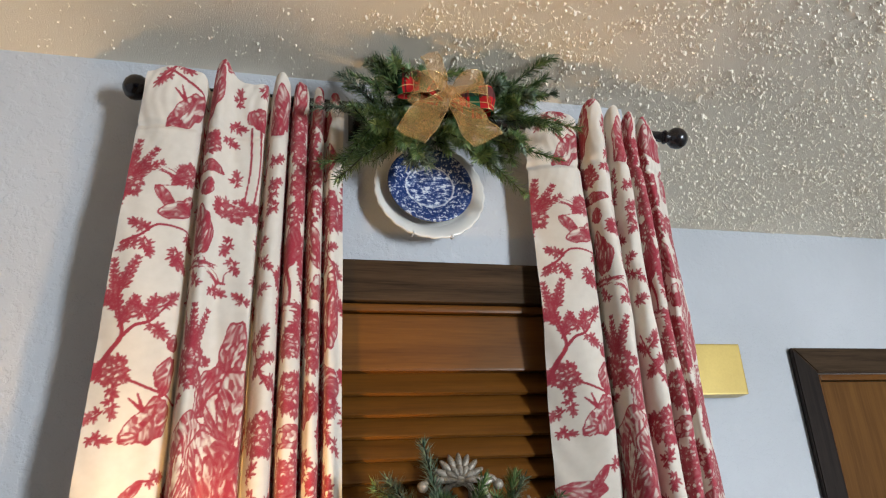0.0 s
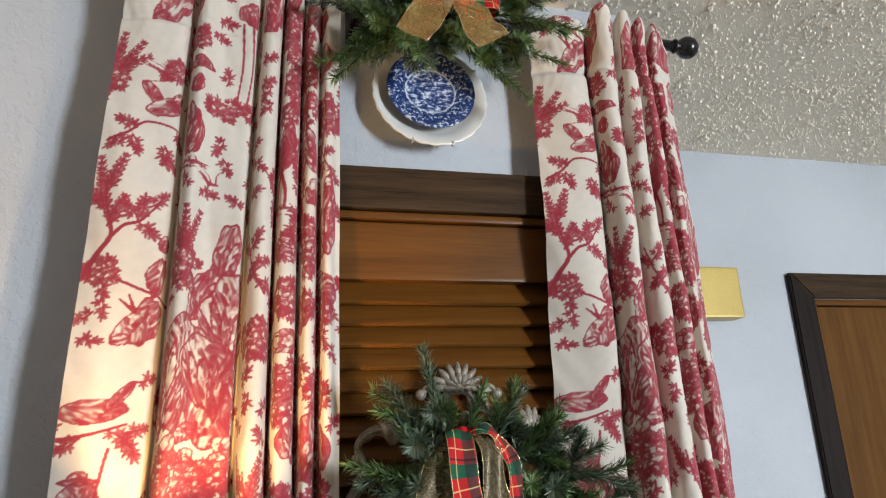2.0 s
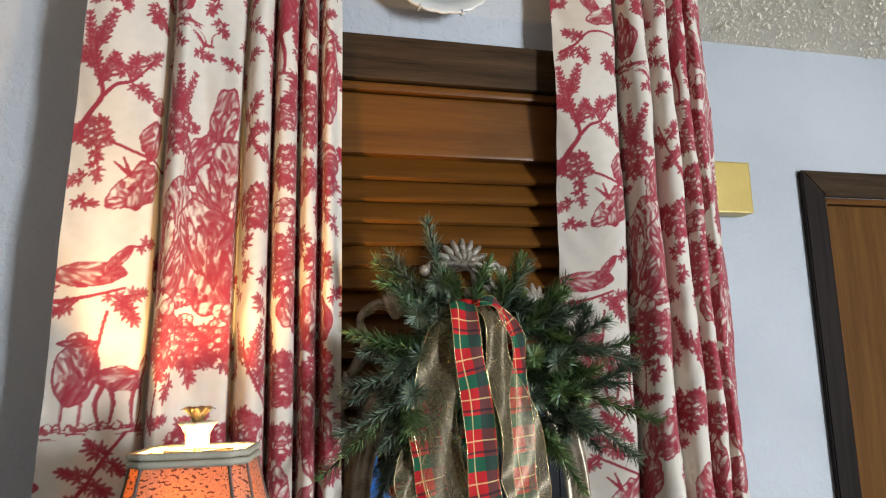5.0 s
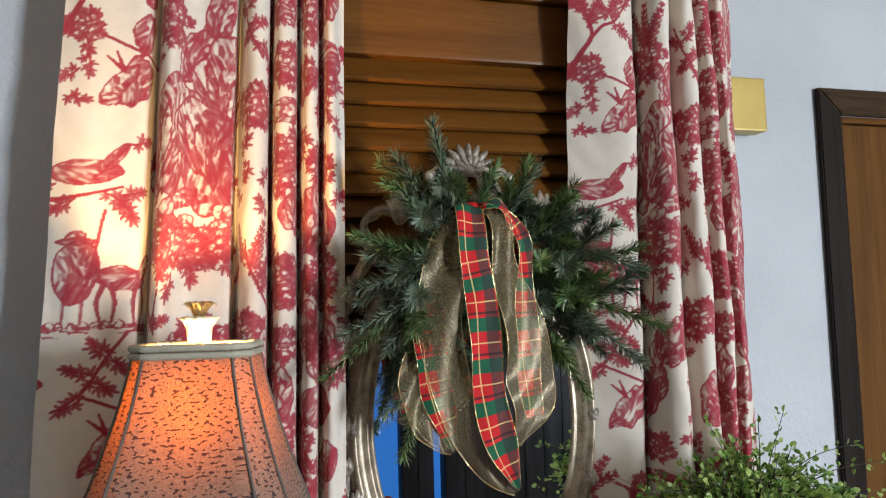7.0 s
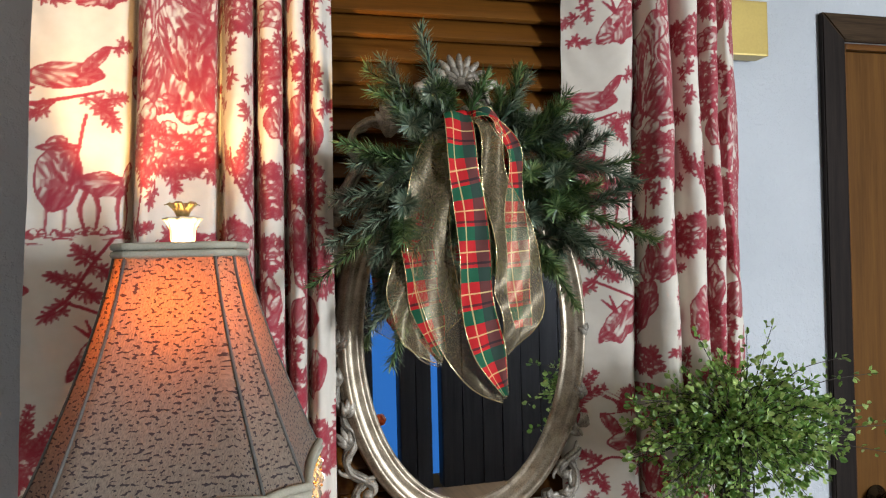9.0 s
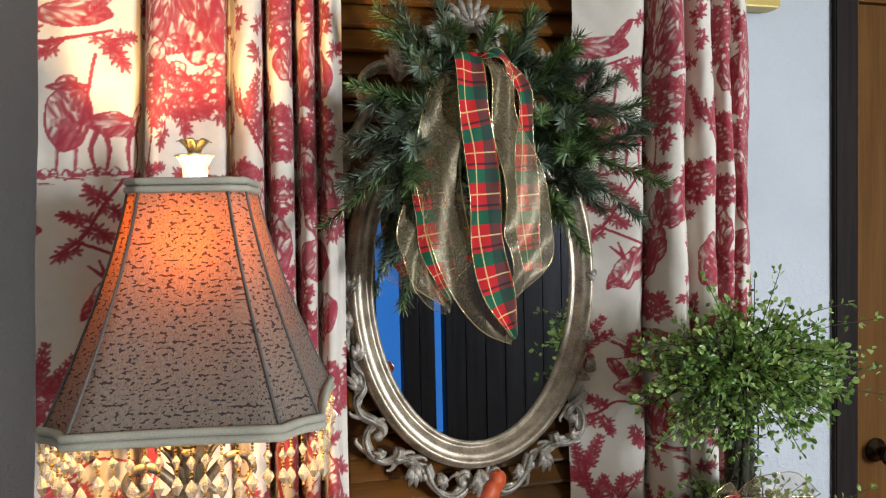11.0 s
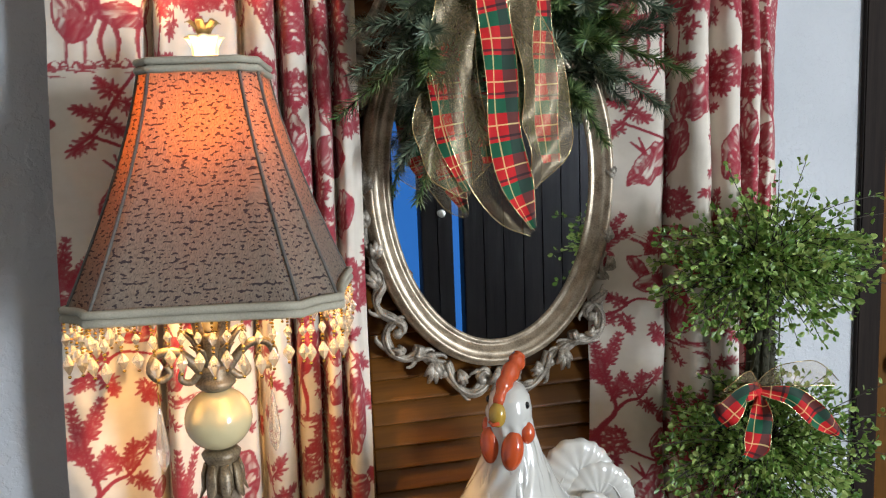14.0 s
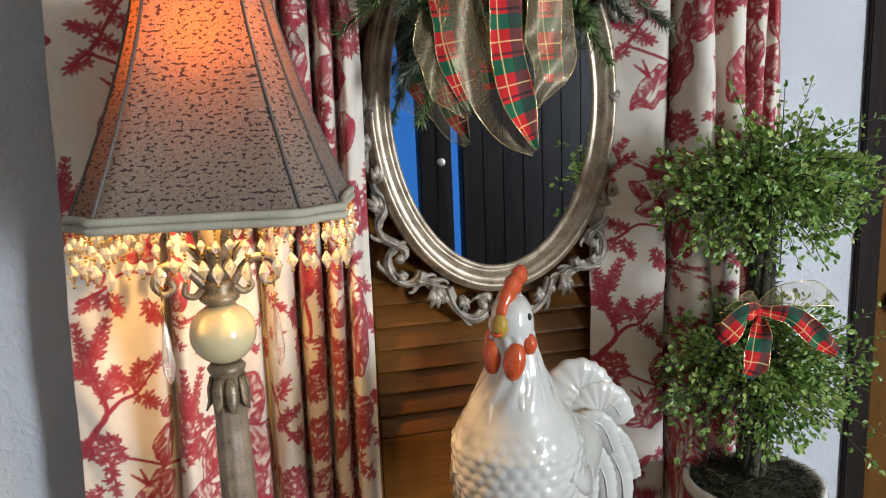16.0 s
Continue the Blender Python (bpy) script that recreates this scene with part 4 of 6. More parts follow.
def curtain(label, x_top, x_bot, folds, base, seed, p):
    """A gathered panel with a rod pocket. folds: share of the width, metres towards the room; base(s, z): its middle plane."""
    zb, zt, dz = 0.32, 2.372, 0.00142
    prof = np.array(smooth_path(folds, 900))
    x_mid = x_top[1] - x_top[0]
    step = np.hypot(np.diff(prof[:, 0]) * x_mid, np.diff(prof[:, 1]))
    arc = np.concatenate([[0], np.cumsum(step)])
    nu = int(arc[-1] / 0.00142)
    us = np.linspace(0, arc[-1], nu)
    s, d = np.interp(us, arc, prof[:, 0]), np.interp(us, arc, prof[:, 1])
    nz_vis, z_cut = int((zt - 0.93) / dz), 0.93
    zs = np.concatenate([np.linspace(zb, z_cut, 40)[:-1], np.linspace(z_cut, zt, nz_vis)])
    S, Z = np.meshgrid(s, zs)
    D = np.meshgrid(d, zs)[0]
    U = np.meshgrid(us, zs)[0]
    k = np.clip((zt - Z) / (zt - 1.0), 0, 1.4)
    xa = x_top[0] + (x_bot[0] - x_top[0]) * k ** 0.8
    xb = x_top[1] + (x_bot[1] - x_top[1]) * k ** 0.8
    sway = 0.018 * np.sin(S * 9 + k * 3.0 + seed) * np.clip(k * 1.5, 0, 1) * S * (1 - S) * 4
    X = xa + (S + sway) * (xb - xa)
    grow = 0.75 + 0.35 * np.clip(k * 1.6, 0, 1)
    Y = base(S, Z) - D * grow + 0.003 * np.sin(Z * 21 + S * 13 + seed)
    Y = Y + 0.0011 * np.sin(Z * 74 + 5 * np.sin(U * 31)) * np.sin(U * 63 + 2 * np.sin(Z * 17))
    # gathered heading above and below the rod
    near = np.exp(-((Z - 2.363) / 0.018) ** 2)
    seam = np.exp(-((Z - 2.285) / 0.006) ** 2)
    Y = Y - 0.010 * near * 0.6 + 0.006 * seam + 0.0004 * np.sin(U * 420 + 3 * np.sin(Z * 60)) * np.clip((Z - 2.2) / 0.12, 0, 1)
    top = np.clip((Z - 2.30) / (zt - 2.30), 0, 1)
    Zr = Z + top * (np.clip(D, -0.012, 0.030) * 0.75 + 0.004 * np.sin(U * 55 + seed))
    Y = np.minimum(Y, WALL_Y - 0.004)
    soft = (p.a * 14 + np.roll(p.a, 1, 0) + np.roll(p.a, -1, 0) + np.roll(p.a, 1, 1) + np.roll(p.a, -1, 1)) / 18
    fu, fz = U / p.res, Z / p.res
    ui, zi = np.floor(fu).astype(int), np.floor(fz).astype(int)
    wu, wz = fu - ui, fz - zi
    nu2, nz2 = p.a.shape[1], p.a.shape[0]
    ink = sum(soft[(zi + j) % nz2, (ui + i) % nu2] * np.abs(1 - i - wu) * np.abs(1 - j - wz) for i in (0, 1) for j in (0, 1))
    n, m = Z.shape
    co = np.stack([X, Y, Zr], -1).reshape(-1, 3)
    idx = np.arange(n * m).reshape(n, m)
    quads = np.stack([idx[:-1, :-1], idx[:-1, 1:], idx[1:, 1:], idx[1:, :-1]], -1).reshape(-1, 4)
    me = bpy.data.meshes.new("cloth")
    me.vertices.add(len(co))
    me.vertices.foreach_set("co", co.ravel().astype(np.float32))
    me.loops.add(quads.size)
    me.loops.foreach_set("vertex_index", quads.ravel().astype(np.int32))
    me.polygons.add(len(quads))
    me.polygons.foreach_set("loop_start", np.arange(0, quads.size, 4, dtype=np.int32))
    me.polygons.foreach_set("use_smooth", np.ones(len(quads), bool))
    me.update(calc_edges=True)
    at = me.attributes.new("ink", "FLOAT", "POINT")
    at.data.foreach_set("value", ink.ravel().astype(np.float32))
    uv = me.uv_layers.new(name="UVMap")
    uvs = np.stack([U, Z], -1).reshape(-1, 2)[quads.ravel()]
    uv.data.foreach_set("uv", uvs.ravel().astype(np.float32))
    me.materials.append(M["toile"])
    c = tagged(new("curtain", me), label, "curtain", "pair of window curtains")
    return c


FOLD_L = [(0, 0), (0.10, 0.008), (0.20, 0.006), (0.275, 0.002), (0.305, -0.022), (0.330, 0.014), (0.37, 0.026), (0.41, 0.010), (0.45, 0.000), (0.52, 0.002), (0.585, 0.004), (0.605, -0.020), (0.63, 0.016), (0.67, 0.026), (0.703, 0.012), (0.716, -0.026),
          (0.735, 0.012), (0.77, 0.018), (0.803, 0.008), (0.816, -0.026), (0.84, 0.010), (0.88, 0.010), (0.905, -0.020), (0.925, 0.010), (0.955, 0.012), (0.98, 0.002), (1.0, 0.0)]
FOLD_R = [(0, 0), (0.1, 0.008), (0.22, 0.012), (0.33, 0.002), (0.355, -0.026), (0.38, 0.018), (0.44, 0.030), (0.51, 0.012), (0.532, -0.028), (0.56, 0.018), (0.61, 0.028), (0.66, 0.012), (0.675, -0.028), (0.70, 0.018), (0.745, 0.022), (0.785, 0.004),
          (0.80, -0.022), (0.825, 0.012), (0.87, 0.010), (0.90, 0.002), (1.0, -0.022)]
TILE = toile_tile(11)
curtain("red-on-cream toile cotton curtain with deep folds beside the lamp", (-0.163, 0.128), (-0.236, 0.112), FOLD_L, lambda s, z: 0.828 + 0.045 * s * s, 11, TILE)
curtain("red-on-cream toile cotton curtain with deep folds beside the topiary", (0.436, 0.690), (0.423, 0.708), FOLD_R, lambda s, z: 0.872 + 0.033 * np.clip((2.0 - z) / 0.4, 0, 1) - (0.03 + 0.033 * np.clip((2.0 - z) / 0.4, 0, 1)) * np.minimum(1, s * 2.2) + 0.02 * s * s, 12, TILE)

# ---- table under the things (below the view) ----
TABLE = 0.86
tb = thing("side_table", "plain dark walnut side table under the lamp", "table", (0.25, 0.66, 0))
bm = bmesh.new()
box(bm, (-0.52, -0.17, TABLE - 0.03), (0.56, 0.135, TABLE), 0.006)
part("tabletop", bm, "table", tb)
for x in (-0.48, 0.52):
    for y in (-0.14, 0.105):
        bm = bmesh.new()
        tube(bm, [(x, y, 0), (x, y, 0.3), (x, y, TABLE - 0.031)], [0.015, 0.018, 0.022], 10)
        part("leg", bm, "table", tb)

# ---- plates on the wall ----


def dish(bm, r, depth, rim, scallop=0.0, lobes=0):
    def wob(a, i):
        return 1 + (scallop * abs(math.sin(a * lobes / 2)) if i in (3, 4, 5, 6) else 0)
    p = [(r * 0.45, 0.0), (r * 0.55, 0.0), (r * (1 - rim), depth * 0.55), (r * 0.97, depth * 0.95), (r, depth), (r * 0.995, depth + 0.0022), (r * 0.96, depth * 0.95 + 0.003), (r * (1 - rim), depth * 0.55 + 0.004), (r * (1 - rim) - 0.006, 0.006), (r * 0.3, 0.005)]
    lathe(bm, p, segs=120, wob=wob, m=Matrix.Rotation(math.pi / 2, 4, "X"))


pl = thing("wall_plate", "cream porcelain plate with scalloped rim, hung on the wall", "plate", (0.268, 0.905, 2.237))
pl.rotation_euler = (radians(-7), 0, 0)
bm = bmesh.new()
dish(bm, 0.0905, 0.017, 0.24, 0.022, 26)
part("plate_body", bm, "plate", pl)
for a in (-1.95, -1.25, 0.6, 2.5):
    bm = bmesh.new()
    c, s = math.cos(a), math.sin(a)
    tube(bm, [(c * 0.07, 0.0, s * 0.07), (c * 0.093, -0.012, s * 0.093), (c * 0.0955, -0.0205, s * 0.0955), (c * 0.088, -0.0215, s * 0.088)], 0.0011, 6)
    part("hanger_hook", bm, "wire", pl)
pb = thing("blue_plate", "small blue and white transfer-printed saucer in front of the cream plate", "plate", (0.266, 0.886, 2.240))
pb.rotation_euler = (radians(-7), 0, 0)
bm = bmesh.new()
dish(bm, 0.070, 0.011, 0.30, 0.0, 0)
part("saucer_body", bm, "blue", pb)
bm = bmesh.new()
tube(bm, [(-0.002, -0.02, 0.045), (0.0, -0.022, 0.07), (0.001, -0.018, 0.10)], 0.0016, 6)
part("hanging_cord", bm, "hen_red", pb)

# ---- evergreen sprays ----


def pine(parent, pts, needle=0.018, count=330, seed=0, frost=False, spread=1.0):
    """One artificial pine branch: a wire and its needles."""
    r = random.Random(seed)
    P = [Vector(p) for p in smooth_path(pts, 30)]
    bm = bmesh.new()
    tube(bm, P, [0.0018 - 0.0011 * i / 29 for i in range(30)], 5, mat=1)
    for i in range(count):
        t = r.uniform(0.02, 1.0) * 28.9
        k = int(t)
        p = P[k].lerp(P[k + 1], t - k)
        d = (P[k + 1] - P[k]).normalized()
        side = Vector((r.gauss(0, 1), r.gauss(0, 1), r.gauss(0, 1)))
        side = (side - d * side.dot(d)).normalized()
        ln = needle * r.uniform(0.65, 1.2) * (1.0 if t < 24 else 0.8)
        tip = p + (side * r.uniform(0.55, 1.1) * spread + d * r.uniform(0.2, 1.0)).normalized() * ln
        w = side.cross(d) * 0.00074
        mid = p.lerp(tip, 0.55) + side * 0.0009
        a, b, c, e, f = (bm.verts.new(q) for q in (p - w * 0.7, p + w * 0.7, mid + w, tip, mid - w))
        bm.faces.new((a, b, c, f))
        bm.faces.new((f, c, e))
    return part("pine_branch", bm, ["needle_frost" if frost else "needle", "stem"], parent, "frosted grey-green pine branch" if frost else "")


def fan_of(parent, centre, tips, seed, needle, count, frost_every=0, sag=0.012):
    r = random.Random(seed)
    c = Vector(centre)
    for i, (tx, ty, tz) in enumerate(tips):
        t = Vector((tx, ty, tz))
        m = c.lerp(t, 0.5) + Vector((r.uniform(-1, 1) * 0.026, -r.uniform(0.0, 0.03), r.uniform(-0.8, 1.3) * sag * 1.5))
        st = c + (t - c) * 0.06
        pine(parent, [st, m, t], needle, int(count * 1.5 * ((t - c).length / 0.15) ** 0.8), seed * 50 + i, frost_every and i % frost_every == 0)
        if (t - c).length > 0.09:
            for q in range(4):
                o = c.lerp(t, r.uniform(0.35, 0.6)) + Vector((0, 0, 0.3 * sag))
                e = o + (t - c).normalized() * r.uniform(0.01, 0.045) + Vector((r.uniform(-0.045, 0.045), r.uniform(-0.045, 0.005), r.uniform(-0.045, 0.045)))
                pine(parent, [o, o.lerp(e, 0.5) + Vector((0, -0.006, 0.003)), e], needle * 0.95, int(count * 0.75), seed * 50 + i * 7 + q + 500, frost_every and (i + q) % frost_every == 0)


def ribbon_part(name, parent, pts, width, across, material, label="", wave=0.004, seed=0, n=44, edge=True):
    bm = bmesh.new()
    lines = ribbon(bm, pts, width, across, n, wave, 0, seed=seed)
    if edge:
        for ln in lines:
            tube(bm, ln, 0.00055, 5, mat=1)
    return part(name, bm, [material, "gold_edge"], parent, label)


sw = thing("pine_spray", "artificial pine spray with a gold organza and plaid bow", "garland", (0, 0, 0))
fan_of(sw, (0.285, 0.852, 2.350), [(0.075, 0.81, 2.325), (0.085, 0.80, 2.225), (0.105, 0.79, 2.195), (0.125, 0.80, 2.385), (0.155, 0.79, 2.40), (0.165, 0.83, 2.25), (0.25, 0.83, 2.425), (0.315, 0.82, 2.425),
                                   (0.40, 0.83, 2.41), (0.455, 0.80, 2.415), (0.468, 0.80, 2.385), (0.497, 0.79, 2.315), (0.455, 0.79, 2.255), (0.395, 0.80, 2.195), (0.375, 0.83, 2.235), (0.245, 0.80, 2.235), (0.20, 0.82, 2.30), (0.36, 0.84, 2.31), (0.115, 0.79, 2.225), (0.135, 0.79, 2.255)], 3, 0.0195, 370, 5)
BX, BZ = 0.278, 2.349


def bow_piece(nm, pts, w, ac, mt, lb):
    """A ribbon piece of the bow, its points given from the knot."""
    ribbon_part(nm, sw, [(BX + x, 0.782 + y, BZ + z) for x, y, z in pts], w, ac, mt, lb, 0.003, len(pts))


bow_piece("bow_loop", [(-0.002, 0, 0), (-0.022, -0.022, 0.010), (-0.048, -0.024, 0.004), (-0.058, -0.006, 0.002), (-0.044, 0.010, 0.008), (-0.020, 0.008, 0.006), (0, 0.004, 0)], [0.012, 0.030, 0.040, 0.038, 0.040, 0.03, 0.012], (0.35, 0.0, 1), "organza", "sheer gold organza bow loop")
bow_piece("bow_loop", [(0.002, 0, 0), (0.022, -0.022, 0.012), (0.048, -0.024, 0.010), (0.060, -0.006, 0.006), (0.046, 0.010, 0.010), (0.020, 0.008, 0.008), (0, 0.004, 0)], [0.012, 0.034, 0.046, 0.042, 0.046, 0.03, 0.012], (-0.3, 0.0, 1), "organza", "sheer gold organza bow loop")
bow_piece("bow_tail", [(-0.003, -0.008, -0.004), (-0.026, -0.020, -0.030), (-0.050, -0.026, -0.062), (-0.070, -0.028, -0.096)], [0.014, 0.040, 0.052, 0.046], (0.85, -0.15, -0.35), "organza", "sheer gold organza ribbon tail")
bow_piece("bow_tail", [(0.003, -0.008, -0.004), (0.016, -0.020, -0.032), (0.030, -0.026, -0.064), (0.048, -0.028, -0.092)], [0.014, 0.042, 0.056, 0.060], (0.95, 0.1, 0.40), "organza", "sheer gold organza ribbon tail")
bow_piece("bow_tail", [(-0.008, -0.006, 0.004), (-0.020, -0.020, 0.026), (-0.034, -0.026, 0.056)], [0.012, 0.026, 0.030], (0.95, 0, 0.3), "organza", "sheer gold organza ribbon end")
for sg, lift in ((-1, 0.020), (1, 0.0)):
    bow_piece("plaid_loop", [(sg * 0.006, 0.010, 0), (sg * 0.040, 0.000, lift), (sg * 0.066, -0.004, lift), (sg * 0.078, 0.012, lift), (sg * 0.050, 0.028, lift), (sg * 0.008, 0.020, 0)], [0.012, 0.036, 0.044, 0.044, 0.036, 0.012], (0.1 * sg, 0.0, 1), "plaid", "red and green plaid ribbon loop")
bm = bmesh.new()
ball(bm, (BX, 0.772, BZ), (0.009, 0.009, 0.011))
part("bow_knot", bm, "organza", sw)

# ---- mirror ----
MX, MZ, MY = 0.2895, 1.4600, 0.898
mir = thing("wall_mirror", "oval wall mirror in a champagne frame with carved rococo scrolls", "mirror", (MX, MY, MZ))
mir.scale = (1.062, 1.0, 1.028)
GA, GB = 0.130, 0.212


def oval_sweep(bm, prof, a, b, n=120, mat=0):
    """Sweeps (outward, towards the room) pairs round an ellipse."""
    rings = []
    for i in range(n):
        t = 2 * math.pi * i / n
        nx, nz = b * math.cos(t), a * math.sin(t)
        q = math.hypot(nx, nz)
        nx, nz = nx / q, nz / q
        rings.append([bm.verts.new((a * math.cos(t) + nx * o, -f, b * math.sin(t) + nz * o)) for o, f in prof])
    for i in range(n):
        r0, r1 = rings[i], rings[(i + 1) % n]
        for j in range(len(prof)):
            k = (j + 1) % len(prof)
            f = bm.faces.new((r0[j], r0[k], r1[k], r1[j]))
            f.smooth, f.material_index = True, mat
    bmesh.ops.recalc_face_normals(bm, faces=bm.faces[:])


bm = bmesh.new()
oval_sweep(bm, [(-0.003, -0.004), (-0.003, 0.002), (0.0, 0.0045), (0.003, 0.0025), (0.006, 0.003), (0.010, 0.009), (0.014, 0.012), (0.017, 0.0115), (0.0185, 0.0145), (0.022, 0.0165), (0.0255, 0.0145), (0.027, 0.011), (0.029, 0.0105), (0.031, 0.007), (0.032, 0.0), (0.032, -0.008), (0.0, -0.008)], GA, GB)
part("oval_frame", bm, "frame", mir)
bm = bmesh.new()
vs = [bm.verts.new(((GA + 0.004) * math.cos(t), -0.0015, (GB + 0.004) * math.sin(t))) for t in (2 * math.pi * i / 96 for i in range(96))]
f = bm.faces.new(vs)
f.normal_update()
if f.normal.y > 0:
    f.normal_flip()
part("mirror_glass", bm, "mirror", mir)
bm = bmesh.new()
lathe(bm, [(1.0, 0), (1.0, 0.004)], segs=64, m=Matrix.Diagonal((GA + 0.02, 1, GB + 0.02, 1)) @ Matrix.Rotation(-math.pi / 2, 4, "X"))
part("backing_board", bm, "dark_wood", mir)


def coil(cx, cz, r0, r1, a0, a1, n=26):
    return [(cx + (r0 + (r1 - r0) * i / (n - 1)) * math.cos(a0 + (a1 - a0) * i / (n - 1)), 0.0, cz + (r0 + (r1 - r0) * i / (n - 1)) * math.sin(a0 + (a1 - a0) * i / (n - 1))) for i in range(n)]


def carve(name, pts, r0, r1, parent=mir, y=-0.004, sx=1, tips=True):
    """A carved scroll: a tapering rounded moulding with a groove along it."""
    pts = [(sx * p[0], y + p[1], p[2]) for p in smooth_path(pts, 46)]
    n = len(pts)
    rad = [1.36 * (r0 + (r1 - r0) * i / (n - 1)) * (0.82 + 0.18 * math.sin(i * 0.42)) for i in range(n)]
    bm = bmesh.new()
    tube(bm, pts, rad, 10, flat=0.8, side_dir=(0, 1, 0))
    tube(bm, [(p[0], p[1] - 0.72 * r, p[2]) for p, r in zip(pts, rad)], [r * 0.42 for r in rad], 6)
    ball(bm, pts[-1], rad[-1] * 1.5, 12, 8)
    # curled leaf tips that part from the scroll on both sides
    for i in range(7, n - 8, 6) if tips else ():
        p, d, r = Vector(pts[i]), (Vector(pts[i + 1]) - Vector(pts[i - 1])).normalized(), rad[i]
        o = Vector((d.z, 0, -d.x)) * (1 if i % 12 < 6 else -1)
        tube(bm, smooth_path([p - d * r, p + o * r * 1.0 + d * r * 0.4, p + o * r * 1.5 + d * r * 1.6, p + o * r * 1.2 + d * r * 2.4], 12), [r * (0.72 - 0.5 * k / 11) for k in range(12)], 8, flat=0.7, side_dir=(0, 1, 0))
    return part(name, bm, "scroll", parent)


def frond(name, root, ang, ln, sx=1, lobes=5, parent=mir, wid=0.17, y=-0.006):
    """A carved acanthus leaf: a fan of curled fingers."""
    bm = bmesh.new()
    for i in range(lobes):
        k = i / (lobes - 1) - 0.5
        a = ang + k * 2.0 * wid * 2
        l = 0.78 * ln * (1 - 0.9 * k * k)
        pts = [(sx * (root[0] + math.cos(a) * l * t + math.cos(a + 1.6 * k) * l * 0.28 * t * t), y - 0.009 * math.sin(t * 2.6), root[1] + math.sin(a) * l * t + math.sin(a + 1.6 * k) * l * 0.28 * t * t) for t in (j / 9 for j in range(10))]
        tube(bm, pts, [0.0012 + 0.0050 * math.sin(0.45 + t / 9 * 2.55) * ln / 0.036 for t in range(10)], 7, flat=0.6, side_dir=(0, 1, 0))
    return part(name, bm, "scroll", parent)


for sx in (1, -1):
    # C scroll, leaf link and S scroll along the lower rim
    carve("c_scroll", [(x, 0, z) for x, z in ((0.100, -0.2075), (0.104, -0.218), (0.120, -0.2225), (0.136, -0.210), (0.141, -0.190), (0.132, -0.174), (0.121, -0.177), (0.119, -0.187), (0.126, -0.190))], 0.0060, 0.0040, sx=sx)
    carve("leaf_link", [(x, 0, z) for x, z in ((0.108, -0.219), (0.090, -0.224), (0.076, -0.234), (0.070, -0.246))], 0.0062, 0.0040, sx=sx)
    frond("acanthus_leaf", (0.084, -0.228), -1.45, 0.030, sx, 4)
    carve("s_scroll", [(x, 0, z) for x, z in ((0.068, -0.232), (0.062, -0.252), (0.050, -0.270), (0.034, -0.277), (0.019, -0.270), (0.0125, -0.258), (0.019, -0.249), (0.027, -0.255), (0.022, -0.261))], 0.0062, 0.0042, sx=sx)
    frond("acanthus_leaf", (0.052, -0.244), -1.9, 0.020, sx, 4)
    frond("acanthus_leaf", (0.118, -0.212), 0.3, 0.018, sx, 3)
    # chain of leaves and scrolls up the side
    carve("side_scroll", [(x, 0, z) for x, z in ((0.128, -0.172), (0.146, -0.160), (0.151, -0.143), (0.142, -0.128), (0.142, -0.112), (0.153, -0.098), (0.152, -0.080))], 0.0052, 0.0042, sx=sx)
    carve("side_scroll", [(x, 0, z) for x, z in ((0.150, -0.092), (0.162, -0.072), (0.158, -0.050), (0.154, -0.028), (0.166, -0.008), (0.172, 0.016), (0.162, 0.030), (0.157, 0.018))], 0.0056, 0.0040, sx=sx)
    carve("side_scroll", [(x, 0, z) for x, z in ((0.160, 0.020), (0.176, 0.050), (0.174, 0.085), (0.160, 0.115), (0.164, 0.150), (0.186, 0.160), (0.192, 0.140), (0.180, 0.132))], 0.0056, 0.0040, sx=sx)
    for (x, z), g, l in (((0.146, -0.128), 0.95, 0.026), ((0.152, -0.092), 1.9, 0.026), ((0.156, -0.052), 0.9, 0.028), ((0.160, -0.012), 1.8, 0.028), ((0.164, 0.038), 1.0, 0.032), ((0.160, 0.090), 1.7, 0.034), ((0.152, 0.150), 1.3, 0.036)):
        frond("acanthus_leaf", (x, z), g, l, sx, 4)
    # top
    carve("top_scroll", [(0.150, 0, 0.175), (0.128, 0, 0.215), (0.135, 0, 0.250), (0.112, 0, 0.268), (0.085, 0, 0.262), (0.052, 0, 0.275), (0.030, 0, 0.305), (0.040, 0, 0.322), (0.052, 0, 0.312)], 0.006, 0.0045, sx=sx)
    frond("acanthus_leaf", (0.092, 0.250), 1.6, 0.045, sx, 5)
# bottom shell
frond("bottom_shell", (0.0, -0.246), -1.57, 0.034, 1, 6, wid=0.24)
# crest: a hollow C with a shell fan over it
CX, CZ = -0.0050, 0.323
carve("crest_scroll", coil(CX, CZ - 0.026, 0.021, 0.018, 3.7, -1.1), 0.0058, 0.0050, y=-0.016, tips=False)
bm = bmesh.new()
ball(bm, (CX, -0.020, CZ - 0.004), (0.011, 0.006, 0.008), 14, 8)
crest = part("crest_shell", bm, "scroll", mir)
for tier, (reach, n, sz) in enumerate(((0.0235, 9, 0.0155), (0.013, 7, 0.011))):
    for i in range(n):
        a = radians(4 + 172 * i / (n - 1))
        bm = bmesh.new()
        ball(bm, (reach * math.cos(a) + CX, -0.018 - 0.004 * tier, CZ - 0.006 + reach * math.sin(a)), (sz * 0.9, 0.0055, 0.0046), 12, 8, m=Matrix.Rotation(-a, 4, "Y"))
        part("petal", bm, "scroll", crest)


